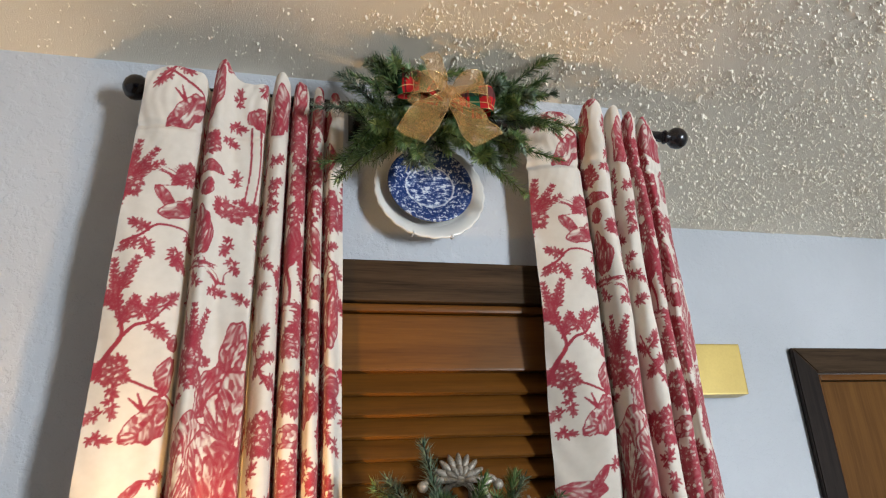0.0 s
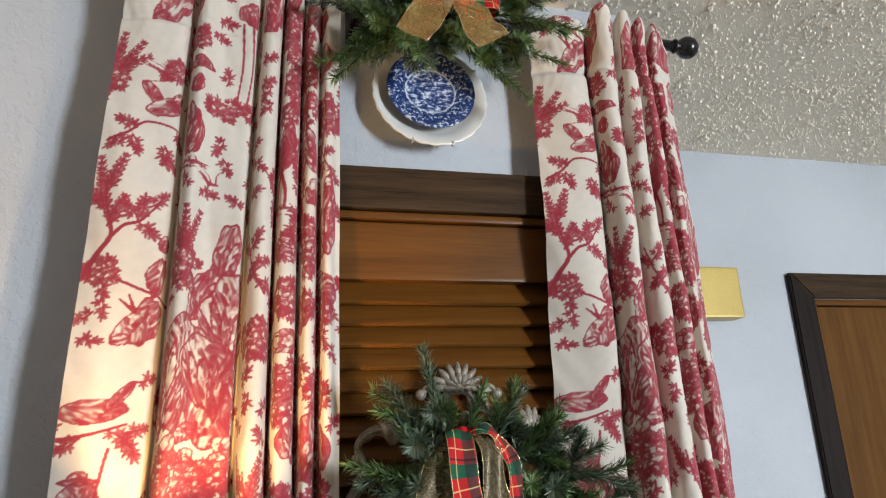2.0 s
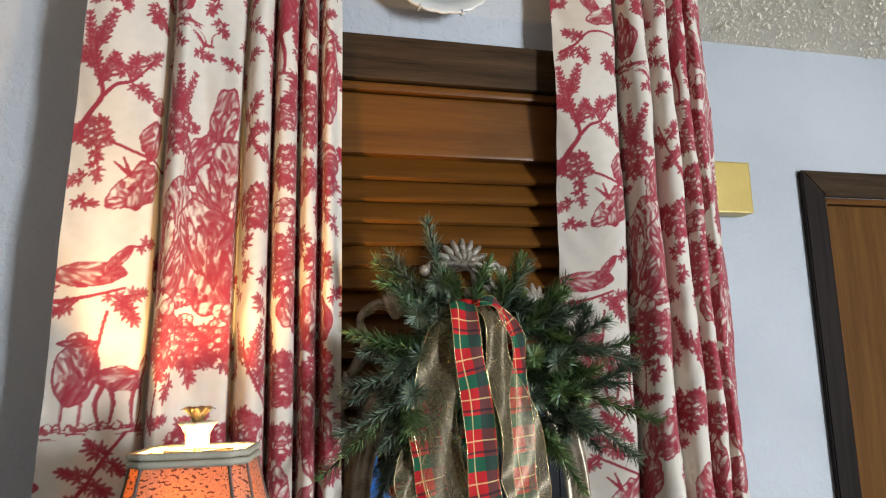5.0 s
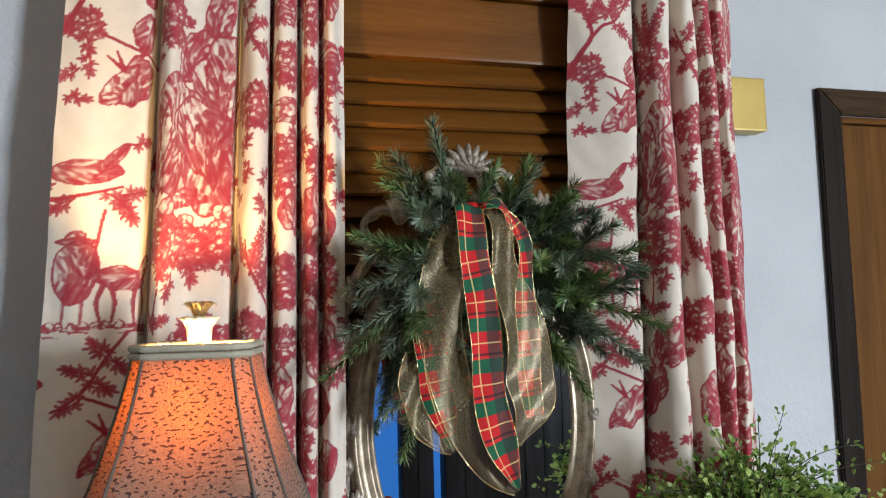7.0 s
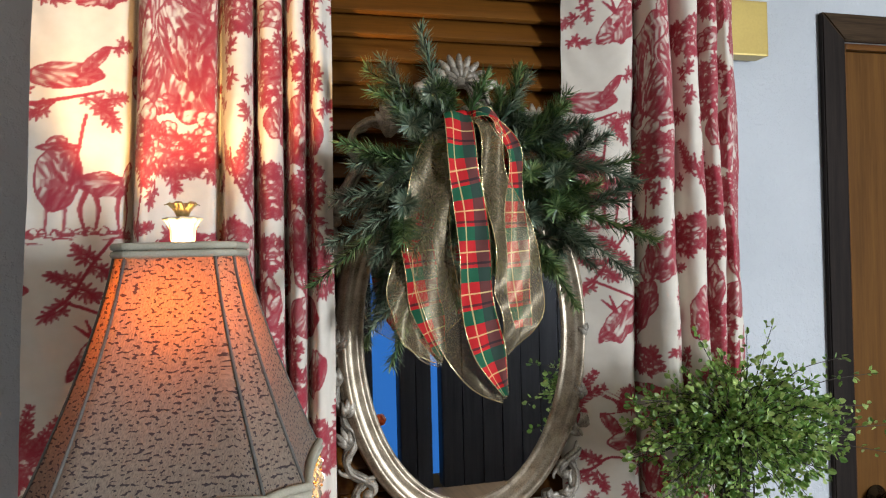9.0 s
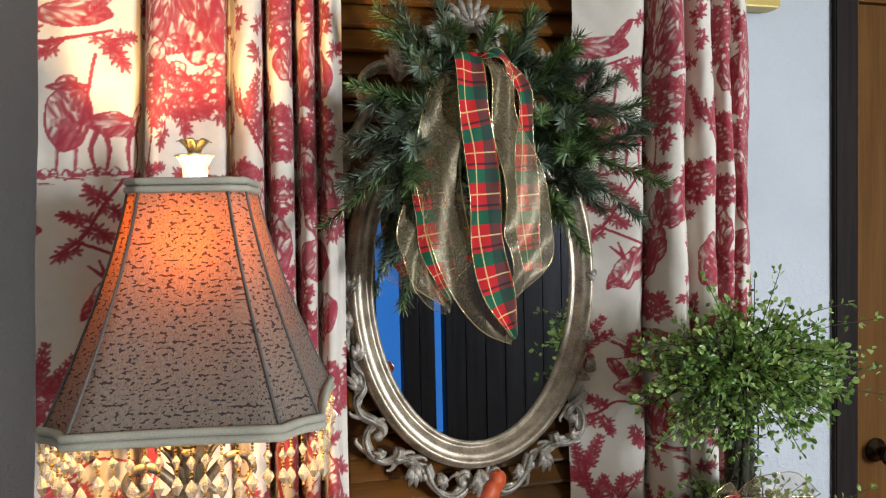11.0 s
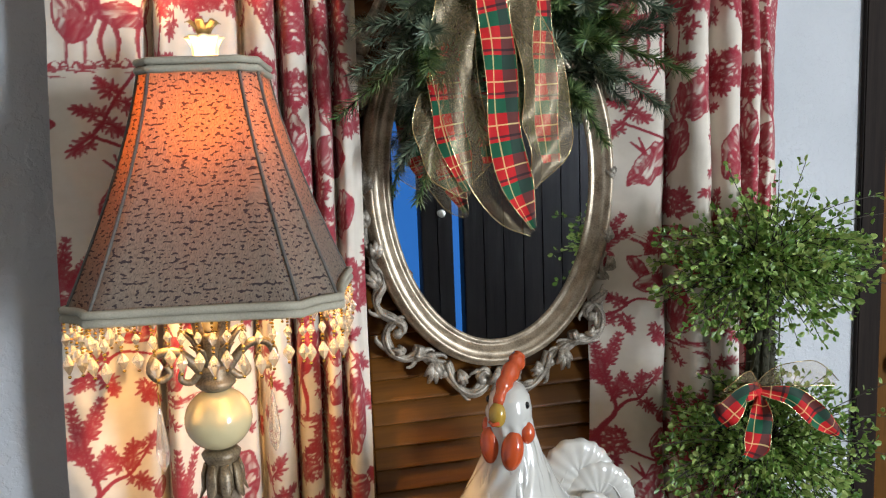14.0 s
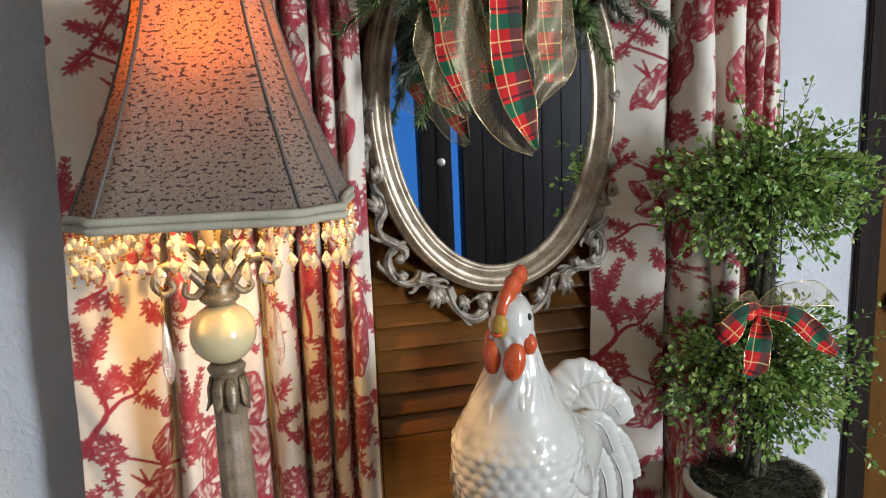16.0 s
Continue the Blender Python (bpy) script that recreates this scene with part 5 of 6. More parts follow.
def rosette(at):
    bm = bmesh.new()
    ball(bm, (at[0], -0.015, at[1]), 0.0065, 12, 8)
    ros = part("rosette", bm, "scroll", mir)
    for i in range(6):
        a = i * math.pi / 3
        bm = bmesh.new()
        ball(bm, (at[0] + 0.012 * math.cos(a), -0.010, at[1] + 0.012 * math.sin(a)), (0.0095, 0.005, 0.0078), 12, 8, m=Matrix.Rotation(-a, 4, "Y"))
        part("petal", bm, "scroll", ros)


rosette((-0.060, 0.272))
rosette((-0.172, 0.145))

# ---- spray on the mirror, with long ribbons ----
gs = thing("pine_swag", "artificial pine swag with plaid ribbon tails on the mirror", "garland", (0, 0, 0))
fan_of(gs, (0.285, 0.838, 1.655), [(0.215, 0.80, 1.829), (0.147, 0.79, 1.776), (0.178, 0.80, 1.744), (0.117, 0.79, 1.692), (0.109, 0.78, 1.628), (0.081, 0.78, 1.533), (0.102, 0.77, 1.579), (0.171, 0.80, 1.438), (0.151, 0.80, 1.485),
                                   (0.165, 0.79, 1.66), (0.150, 0.78, 1.61), (0.185, 0.79, 1.56), (0.19, 0.80, 1.50), (0.303, 0.83, 1.783), (0.349, 0.80, 1.780), (0.395, 0.79, 1.757), (0.415, 0.79, 1.723), (0.479, 0.78, 1.677), (0.480, 0.78, 1.646),
                                   (0.498, 0.77, 1.576), (0.465, 0.77, 1.534), (0.399, 0.79, 1.497), (0.425, 0.79, 1.545), (0.40, 0.80, 1.62), (0.375, 0.80, 1.66)], 8, 0.0215, 400, 2)
R = [
    ("plaid_tail", [(0.250, 0.800, 1.724), (0.247, 0.765, 1.722), (0.246, 0.748, 1.670), (0.255, 0.750, 1.620), (0.258, 0.750, 1.564), (0.262, 0.750, 1.509), (0.273, 0.750, 1.454), (0.292, 0.750, 1.406)], [0.026, 0.032, 0.036, 0.038, 0.038, 0.040, 0.038, 0.008], (1, 0.15, 0), "plaid", "long red and green plaid ribbon tail"),
    ("plaid_tail", [(0.215, 0.800, 1.620), (0.203, 0.785, 1.596), (0.205, 0.785, 1.544), (0.214, 0.785, 1.493), (0.228, 0.785, 1.450)], [0.03, 0.038, 0.040, 0.036, 0.012], (0.95, 0.2, 0.25), "plaid", "folded red and green plaid ribbon tail"),
    ("plaid_tail", [(0.262, 0.790, 1.722), (0.289, 0.772, 1.719), (0.311, 0.770, 1.693), (0.318, 0.772, 1.650), (0.318, 0.778, 1.592), (0.322, 0.780, 1.535), (0.325, 0.782, 1.478)], [0.012, 0.016, 0.020, 0.024, 0.034, 0.038, 0.026], (1, 0.4, 0.2), "plaid", "red and green plaid ribbon tail behind sheer ribbon"),
    ("sheer_tail", [(0.238, 0.790, 1.722), (0.224, 0.768, 1.700), (0.214, 0.762, 1.651), (0.208, 0.762, 1.596), (0.217, 0.762, 1.535), (0.236, 0.762, 1.474), (0.264, 0.762, 1.427), (0.292, 0.758, 1.400)], [0.018, 0.030, 0.044, 0.050, 0.046, 0.042, 0.034, 0.008], (1, -0.25, 0.25), "organza_pale", "sheer gold ribbon tail"),
    ("sheer_tail", [(0.262, 0.785, 1.722), (0.278, 0.760, 1.712), (0.287, 0.757, 1.660), (0.302, 0.755, 1.598), (0.314, 0.755, 1.536), (0.312, 0.756, 1.496), (0.296, 0.758, 1.450)], [0.016, 0.026, 0.034, 0.050, 0.066, 0.056, 0.010], (1, 0.25, 0), "organza_pale", "sheer gold ribbon tail"),
    ("sheer_tail", [(0.196, 0.800, 1.570), (0.184, 0.785, 1.535), (0.190, 0.783, 1.494), (0.210, 0.783, 1.463), (0.228, 0.783, 1.445)], [0.02, 0.034, 0.040, 0.034, 0.010], (0.8, 0.2, 0.5), "organza_pale", "sheer gold ribbon tail"),
    ("bow_loop", [(0.252, 0.79, 1.720), (0.272, 0.768, 1.727), (0.296, 0.768, 1.716), (0.312, 0.780, 1.690), (0.316, 0.795, 1.660)], [0.012, 0.016, 0.018, 0.020, 0.016], (0.5, 0.6, 0.6), "plaid", "folded red plaid ribbon loop"),
]
for i, (nm, pts, w, ac, mt, lb) in enumerate(R):
    ribbon_part(nm, gs, pts, w, ac, mt, lb, 0.0035 if mt == "plaid" else 0.006, i * 1.7, 60)
bm = bmesh.new()
ball(bm, (0.258, 0.785, 1.722), (0.012, 0.010, 0.009))
part("bow_knot", bm, "plaid", gs)

# ---- lamp ----
lp = thing("table_lamp", "lit candlestick lamp with flecked bell shade and crystal bead fringe", "lamp", (LAMP_X, LAMP_Y, TABLE))
ZB, ZT = 1.368 - TABLE, 1.578 - TABLE
CORNERS = [(-1.0, -0.72), (-0.74, -1.0), (0.74, -1.0), (1.0, -0.72), (1.0, 0.72), (0.74, 1.0), (-0.74, 1.0), (-1.0, 0.72)]


TURN = Matrix.Rotation(radians(-9), 3, "Z")


def shade_ring(t):
    """The shade's eight corners at height share t from the bottom: a bell that narrows upwards."""
    w = 0.050 + (0.115 - 0.050) * ((1 - t) ** 1.32)
    return [TURN @ Vector((x * w, y * w * 0.92, 0)) + Vector((0.013, 0, ZB + (ZT - ZB) * t)) for x, y in CORNERS]


def shade_line(t, per=10):
    """Points round the shade at t, slightly hollow between the ribs, with their run along the edge."""
    c = shade_ring(t)
    out, run = [], 0.0
    for i in range(8):
        a, b = c[i], c[(i + 1) % 8]
        mid = (a + b) / 2
        for j in range(per):
            s = j / per
            p = a.lerp(b, s)
            p = p - Vector((mid.x - 0.013, mid.y, 0)) * 0.035 * math.sin(s * math.pi) * (1 - 0.4 * t)
            out.append((p, i * 0.1 + s * (b - a).length, i))
    return out


bm = bmesh.new()
uv = bm.loops.layers.uv.verify()
rows = []
for k in range(25):
    rows.append([(bm.verts.new(p), u, k / 24 * 0.23) for p, u, _ in shade_line(k / 24)])
m = len(rows[0])
for r0, r1 in zip(rows, rows[1:]):
    for j in range(m):
        q = (r0[j], r0[(j + 1) % m], r1[(j + 1) % m], r1[j])
        f = bm.faces.new([v for v, _, _ in q])
        f.smooth = True
        us = [x[1] for x in q]
        for lpx, (_, u, v) in zip(f.loops, q):
            lpx[uv].uv = (u if abs(u - us[0]) < 0.05 or u > us[0] - 0.2 and j % 10 != 9 else us[0] + 0.01, v)
shade = part("shade", bm, "shade", lp, "flecked beige linen bell shade glowing orange")
bm = bmesh.new()
rows = []
for k in range(25):
    rows.append([bm.verts.new(p - Vector((p.x - 0.013, p.y, 0)).normalized() * 0.0025) for p, _, _ in shade_line(0.01 + 0.98 * k / 24)])
for r0, r1 in zip(rows, rows[1:]):
    for j in range(m):
        bm.faces.new((r0[j], r1[j], r1[(j + 1) % m], r0[(j + 1) % m])).smooth = True
part("shade_lining", bm, "lining", shade, "pale cloth lining inside the shade")
for i in range(8):
    bm = bmesh.new()
    tube(bm, [shade_ring(k / 20)[i] for k in range(21)], 0.0014, 8)
    part("rib_braid", bm, "piping_dark", shade)
for t, rr in ((0.012, 0.0052), (0.985, 0.0046)):
    bm = bmesh.new()
    pts = [p for p, _, _ in shade_line(t)]
    pts.append(pts[0])
    for dz in (-0.0034, 0.0034):
        tube(bm, [q * 1.0 + Vector((q.x - 0.013, q.y, 0)).normalized() * 0.0012 + Vector((0, 0, dz)) for q in pts], rr * 0.72, 8)
    part("trim_band", bm, "piping", shade, "grey braided trim")

# beads of the fringe
bm = bmesh.new()
for z, r in ((-0.004, 0.0014), (-0.0075, 0.0014), (-0.011, 0.0014), (-0.0265, 0.0018), (-0.0305, 0.0014), (-0.054, 0.0016)):
    ball(bm, (0, 0, z), r, 6, 4, 0)
for z, r, h in ((-0.0185, 0.0038, 0.0060), (-0.0425, 0.0050, 0.0092)):
    lathe(bm, [(0.0008, z + h), (r * 0.8, z + h * 0.35), (r, z), (r * 0.62, z - h * 0.5), (0.0008, z - h)], segs=6, mat=1)
me_b = bpy.data.meshes.new("bead_strand")
for f in bm.faces:
    f.smooth = False
bm.to_mesh(me_b)
bm.free()
me_b.materials.append(M["gold_bead"])
me_b.materials.append(M["bead"])
rr = random.Random(5)
edge = [p for i, (p, _, side) in enumerate(shade_line(0.0, 14)) if side % 2 or i % 4 == 0]
for i, p in enumerate(edge):
    o = new("bead_strand", me_b)
    o.parent = shade
    o.matrix_basis = Matrix.Translation(p + Vector((0, 0, -0.002))) @ pose(0, 0, 0, rr.uniform(-4, 4), rr.uniform(-4, 4), rr.uniform(0, 360)) @ Matrix.Diagonal((1, 1, rr.choice([0.72, 0.82, 0.92]), 1))
# finial
bm = bmesh.new()
zf = ZT + 0.004
lathe(bm, [(0.010, zf), (0.011, zf + 0.003), (0.0115, zf + 0.012), (0.013, zf + 0.019), (0.016, zf + 0.022), (0.013, zf + 0.0235), (0.006, zf + 0.022)], (0.013, 0, 0), 40, wob=lambda a, i: 1 + (0.16 * math.cos(8 * a) if i in (3, 4, 5) else 0.0))
fin = part("lamp_finial", bm, "finial", lp, "ivory cup finial")
bm = bmesh.new()
for i in range(6):
    a = i * math.pi / 3 + 0.3
    c, s = math.cos(a), math.sin(a)
    tube(bm, [(0.013 + c * q, s * q, zf + h) for q, h in ((0.002, 0.02), (0.006, 0.030), (0.012, 0.036), (0.016, 0.0345))], [0.003, 0.0045, 0.004, 0.0015], 8, flat=0.45, side_dir=(c, s, 0.2))
ball(bm, (0.013, 0, zf + 0.028), (0.004, 0.004, 0.006))
part("gilt_leaves", bm, "finial_gold", fin, "gilt leaves on the finial")
bm = bmesh.new()
tube(bm, [(0, 0, 1.33 - TABLE), (0.013, 0, ZT + 0.004)], 0.003, 10)
for a in range(4):
    c, s = math.cos(a * math.pi / 2 + 0.785), math.sin(a * math.pi / 2 + 0.785)
    tube(bm, [(0.013, 0, ZT - 0.002), (0.013 + c * 0.045, s * 0.042, ZT - 0.002)], 0.0012, 6)
part("harp_rod", bm, "bronze", lp)
bm = bmesh.new()
lathe(bm, [(0.009, 1.335 - TABLE), (0.010, 1.34 - TABLE), (0.010, 1.372 - TABLE), (0.008, 1.376 - TABLE)], segs=20)
part("candle_socket", bm, "ivory", lp)
# arms and column of the lamp, from the socket down
Z = 1.0 - TABLE
bm = bmesh.new()
lathe(bm, [(0.006, Z + 0.335), (0.012, Z + 0.330), (0.010, Z + 0.320), (0.009, Z + 0.310), (0.013, Z + 0.300), (0.016, Z + 0.296), (0.013, Z + 0.292), (0.017, Z + 0.287), (0.019, Z + 0.283), (0.015, Z + 0.279), (0.012, Z + 0.277)][::-1], segs=32)
hub = part("hub", bm, "bronze", lp, "antique bronze collar")
for k in range(2):
    a = k * math.pi + 0.18
    c, s = math.cos(a), math.sin(a)
    P = [(0.010, 0.292), (0.020, 0.306), (0.034, 0.318), (0.050, 0.317), (0.057, 0.303), (0.049, 0.293), (0.040, 0.298), (0.043, 0.306)]
    bm = bmesh.new()
    q = smooth_path([(r * c, r * s, Z + z) for r, z in P], 34)
    tube(bm, q, [0.0052 - 0.0024 * i / 33 for i in range(34)], 10)
    tube(bm, smooth_path([(r * c, r * s, Z + z) for r, z in ((0.012, 0.296), (0.022, 0.287), (0.031, 0.291), (0.029, 0.301))], 16), [0.0042 - 0.002 * i / 15 for i in range(16)], 8)
    arm = part("scroll_arm", bm, "bronze", lp)
    bm = bmesh.new()
    for zz, r in ((0.294, 0.005), (0.276, 0.0045)):
        b = [(0.052 * c + r * math.cos(t) * -s, 0.052 * s + r * math.cos(t) * c, Z + zz + r * 1.3 * math.sin(t)) for t in (2 * math.pi * i / 16 for i in range(17))]
        tube(bm, b, 0.0006, 5)
    part("wire_ring", bm, "gold_bead", arm)
    bm = bmesh.new()
    lathe(bm, [(0.0006, Z + 0.268), (0.0022, Z + 0.262), (0.0030, Z + 0.255), (0.0062, Z + 0.226), (0.0048, Z + 0.214), (0.0006, Z + 0.205)][::-1], (0.052 * c, 0.052 * s, 0), 8)
    for f in bm.faces:
        f.smooth = False
    part("crystal_drop", bm, "bead", arm, "clear faceted crystal drop")
for k in range(8):
    a = k * math.pi / 4
    c, s = math.cos(a), math.sin(a)
    bm = bmesh.new()
    up = 0.022 if k % 2 else 0.0
    tube(bm, smooth_path([(0.009 * c, 0.009 * s, Z + 0.292), (0.012 * c, 0.012 * s, Z + 0.312), (0.019 * c, 0.019 * s, Z + 0.328 + up), (0.028 * c, 0.028 * s, Z + 0.336 + up), (0.031 * c, 0.031 * s, Z + 0.330 + up)], 14), [0.0075 * math.sin(0.5 + i / 13 * 2.45) for i in range(14)], 8, flat=0.4, side_dir=(c, s, 0))
    for lean in (-0.6, 0.6):
        c2, s2 = math.cos(a + lean), math.sin(a + lean)
        tube(bm, [(0.010 * c2, 0.010 * s2, Z + 0.298), (0.016 * c2, 0.016 * s2, Z + 0.318 + up * 0.6), (0.024 * c2, 0.024 * s2, Z + 0.324 + up * 0.6)], [0.0035, 0.0045, 0.0012], 7, flat=0.5, side_dir=(c2, s2, 0))
    part("acanthus_leaf", bm, "bronze", hub)
bm = bmesh.new()
R = 0.0315
lathe(bm, [(max(0.006, R * math.cos(t)), Z + 0.2485 + R * 0.96 * math.sin(t)) for t in (radians(-80 + i * 8) for i in range(21))], segs=40)
part("ivory_ball", bm, "ivory", lp, "glossy ivory ball")
bm = bmesh.new()
lathe(bm, [(0.012, Z + 0.176), (0.0165, Z + 0.182), (0.016, Z + 0.198), (0.0145, Z + 0.206), (0.0175, Z + 0.211), (0.0185, Z + 0.215), (0.014, Z + 0.2195)], segs=32)
cap = part("leaf_capital", bm, "bronze", lp, "bronze acanthus capital")
for k in range(8):
    a = k * math.pi / 4 + 0.2
    c, s = math.cos(a), math.sin(a)
    bm = bmesh.new()
    tube(bm, [(0.0155 * c, 0.0155 * s, Z + 0.206), (0.018 * c, 0.018 * s, Z + 0.195), (0.0185 * c, 0.0185 * s, Z + 0.182), (0.0225 * c, 0.0225 * s, Z + 0.173)], [0.004, 0.0062, 0.0058, 0.002], 8, flat=0.4, side_dir=(c, s, 0))
    part("acanthus_leaf", bm, "bronze", cap)
bm = bmesh.new()
lathe(bm, [(0.062, 0.0), (0.064, 0.006), (0.058, 0.014), (0.036, 0.022), (0.024, 0.034), (0.020, 0.05), (0.018, 0.06), (0.0172, Z + 0.12), (0.0150, Z + 0.179)], segs=48, wob=lambda a, i: 1 - (0.06 * abs(math.sin(6 * a)) if i > 5 else 0))
part("fluted_column", bm, "column", lp, "taupe fluted column and round foot")
for z in (1.470,):
    bm = bmesh.new()
    ball(bm, (0.020, 0, z - TABLE), (0.008, 0.008, 0.012), 12, 8)
    part("bulb", bm, "bulb", lp)

# ---- rooster figurine: one glazed mesh ----


def rooster():
    bm = bmesh.new()
    RX, RY = 0.222, 0.628
    fwd = Vector((-0.45, -0.89, 0))
    rgt = Vector((0.89, -0.45, 0))

    def P(f, r, z):
        return Vector((RX, RY, z)) + fwd * f + rgt * r

    hf, hr = Vector((-0.72, -0.69, 0)), Vector((0.69, -0.72, 0))

    def H(f, r, z):
        """A point of the head, which is turned further than the body."""
        return P(0.025, 0, z) + hf * (f - 0.025) + hr * r

    # trunk from the base up to the head: rings (height, forward shift, half width, half depth)
    rings = [(TABLE, 0.0, 0.055, 0.060), (TABLE + 0.012, 0.0, 0.058, 0.063), (0.90, 0.0, 0.045, 0.050), (0.94, 0.0, 0.040, 0.045), (0.975, -0.005, 0.040, 0.048), (1.02, -0.004, 0.047, 0.058), (1.06, 0.002, 0.057, 0.068), (1.10, 0.006, 0.063, 0.071),
             (1.135, 0.010, 0.0615, 0.066), (1.160, 0.013, 0.052, 0.056), (1.180, 0.016, 0.041, 0.044), (1.205, 0.019, 0.0295, 0.032), (1.228, 0.022, 0.0225, 0.025), (1.243, 0.025, 0.0205, 0.0235), (1.256, 0.027, 0.0205, 0.023), (1.268, 0.027, 0.0185, 0.0205), (1.277, 0.025, 0.0125, 0.0145), (1.281, 0.024, 0.003, 0.004)]
    zz = np.array([q[0] for q in rings])
    segs, rows = 168, []
    for i in range(210):
        z = zz[0] + (zz[-1] - zz[0]) * i / 209
        f, w, d = (np.interp(z, zz, [q[k] for q in rings]) for k in (1, 2, 3))
        row = []
        for s in range(segs):
            a = 2 * math.pi * s / segs
            puff = 0.0
            if 0.99 < z < 1.165:
                # overlapping breast feathers
                gv, gu, best = (z - 0.99) / 0.0105, a * 26 / (2 * math.pi) + 0.15 * math.sin(3 * a), 9.0
                for jv in (int(gv) - 1, int(gv), int(gv) + 1):
                    base = math.floor(gu - 0.5 * (jv % 2))
                    for ju in (base, base + 1):
                        best = min(best, (1.15 * (gu - ju - 0.5 * (jv % 2))) ** 2 + (0.95 * (gv - jv)) ** 2)
                puff = 0.0046 * max(0.0, 1 - 1.7 * best) ** 0.55 * min(1, (z - 0.99) / 0.03, (1.165 - z) / 0.03)
            elif 1.165 <= z < 1.245:
                puff = 0.0009 * math.sin(a * 11 + 4 * math.sin(z * 50)) * min(1, (z - 1.165) / 0.02)
            row.append(bm.verts.new(P(f + (d + puff) * math.cos(a), (w + puff) * math.sin(a), z)))
        rows.append(row)
    for r0, r1 in zip(rows, rows[1:]):
        for s in range(segs):
            bm.faces.new((r0[s], r0[(s + 1) % segs], r1[(s + 1) % segs], r1[s])).smooth = True
    bm.faces.new(rows[0][::-1])
    bm.faces.new(rows[-1])
    # rump and saddle towards the tail
    tube(bm, [P(q[0], q[1], q[2]) for q in smooth_path([(0.0, 0.01, 1.085), (-0.045, 0.03, 1.080), (-0.080, 0.045, 1.085), (-0.105, 0.055, 1.085)], 24)], [0.056 - 0.030 * (i / 23) ** 1.2 for i in range(24)], 24)
    # tail: broad ribbed blades that arch over, and long ones that hang beside them
    for x0, y0, z0, steps, w in ((0.300, 0.735, 1.075, ((0.008, 0, 0.036), (0.026, 0, 0.060), (0.048, 0, 0.052), (0.062, -0.004, 0.024)), 0.026),
                                 (0.312, 0.728, 1.060, ((0.016, 0, 0.036), (0.036, 0, 0.052), (0.058, -0.002, 0.046), (0.074, -0.004, 0.018)), 0.022),
                                 (0.316, 0.715, 1.072, ((0.016, -0.004, 0.022), (0.034, -0.006, 0.016), (0.046, -0.006, -0.010), (0.050, -0.006, -0.022)), 0.013),
                                 (0.328, 0.728, 1.068, ((0.026, 0, 0.008), (0.052, 0, -0.014), (0.066, 0, -0.044), (0.074, 0, -0.066)), 0.013),
                                 (0.322, 0.718, 1.072, ((0.022, 0, -0.002), (0.044, 0, -0.026), (0.058, 0, -0.062), (0.060, 0, -0.112)), 0.014),
                                 (0.312, 0.705, 1.074, ((0.016, 0, -0.006), (0.032, 0, -0.030), (0.042, 0, -0.062), (0.042, 0, -0.112)), 0.013),
                                 (0.300, 0.692, 1.074, ((0.012, 0, -0.006), (0.022, 0, -0.026), (0.026, 0, -0.056), (0.024, 0, -0.104)), 0.012),
                                 (0.292, 0.680, 1.066, ((0.008, 0, -0.010), (0.014, 0, -0.030), (0.016, 0, -0.056), (0.012, 0, -0.096)), 0.011)):
        q = smooth_path([(x0, y0, z0)] + [(x0 + a, y0 + b, z0 + c) for a, b, c in steps], 64)
        tube(bm, q, [w * (0.5 + 0.55 * math.sin(0.35 + i / 63 * 2.45)) * (1 + 0.04 * math.sin(i * 1.25)) * (0.4 if i > 61 else 1) for i in range(64)], 18, flat=0.40, side_dir=(0.25, 1, 0.1))
        tube(bm, [(v[0] - 0.002, v[1] - w * 0.34, v[2]) for v in q[2:58]], [0.0022 - 0.0012 * i / 55 for i in range(56)], 8)
    # wings pressed to the sides
    for sg in (-1, 1):
        for j in range(4):
            q = [P(*x) for x in smooth_path([(0.045 - 0.01 * j, sg * 0.055, 1.115 - 0.014 * j), (0.0, sg * (0.066 - 0.002 * j), 1.085 - 0.018 * j), (-0.06, sg * 0.064, 1.065 - 0.017 * j), (-0.105, sg * 0.052, 1.07 - 0.012 * j)], 22)]
            tube(bm, q, [0.014 * math.sin(0.35 + i / 21 * 2.6) + 0.003 for i in range(22)], 10, flat=0.4, side_dir=rgt)
    # long soft locks of the hackle, lying on the neck and breast
    for j in range(11):
        a = -1.9 + 3.9 * j / 10 + 0.1 * math.sin(j * 2.7)
        q = []
        for i in range(20):
            t = i / 19
            z = 1.232 - (0.075 + 0.022 * math.sin(j * 1.9)) * t
            f, w, d = (np.interp(z, zz, [x[k] for x in rings]) for k in (1, 2, 3))
            b = a * (1 + 0.10 * t) + 0.16 * math.sin(t * 4 + j)
            q.append(P(f + (d - 0.0022) * math.cos(b), (w - 0.0022) * math.sin(b), z))
        tube(bm, q, [0.0010 + 0.0032 * math.sin(0.15 + i / 19 * 2.9) for i in range(20)], 9, flat=0.6, side_dir=(q[10] - P(0.01, 0, q[10].z)).normalized())
    # comb: one thick lobed fin that leans back
    tube(bm, [H(*x) for x in smooth_path([(0.046, 0.0, 1.264), (0.038, 0.0, 1.276), (0.026, 0.0, 1.286), (0.012, 0.0, 1.293), (0.002, 0.0, 1.300)], 34)], [0.0062 + 0.0036 * math.sin(i / 33 * 2.6) + 0.0009 * math.sin(i * 0.75) - (0.004 if i > 32 else 0) for i in range(34)], 16, flat=0.8, side_dir=hr, mat=1)
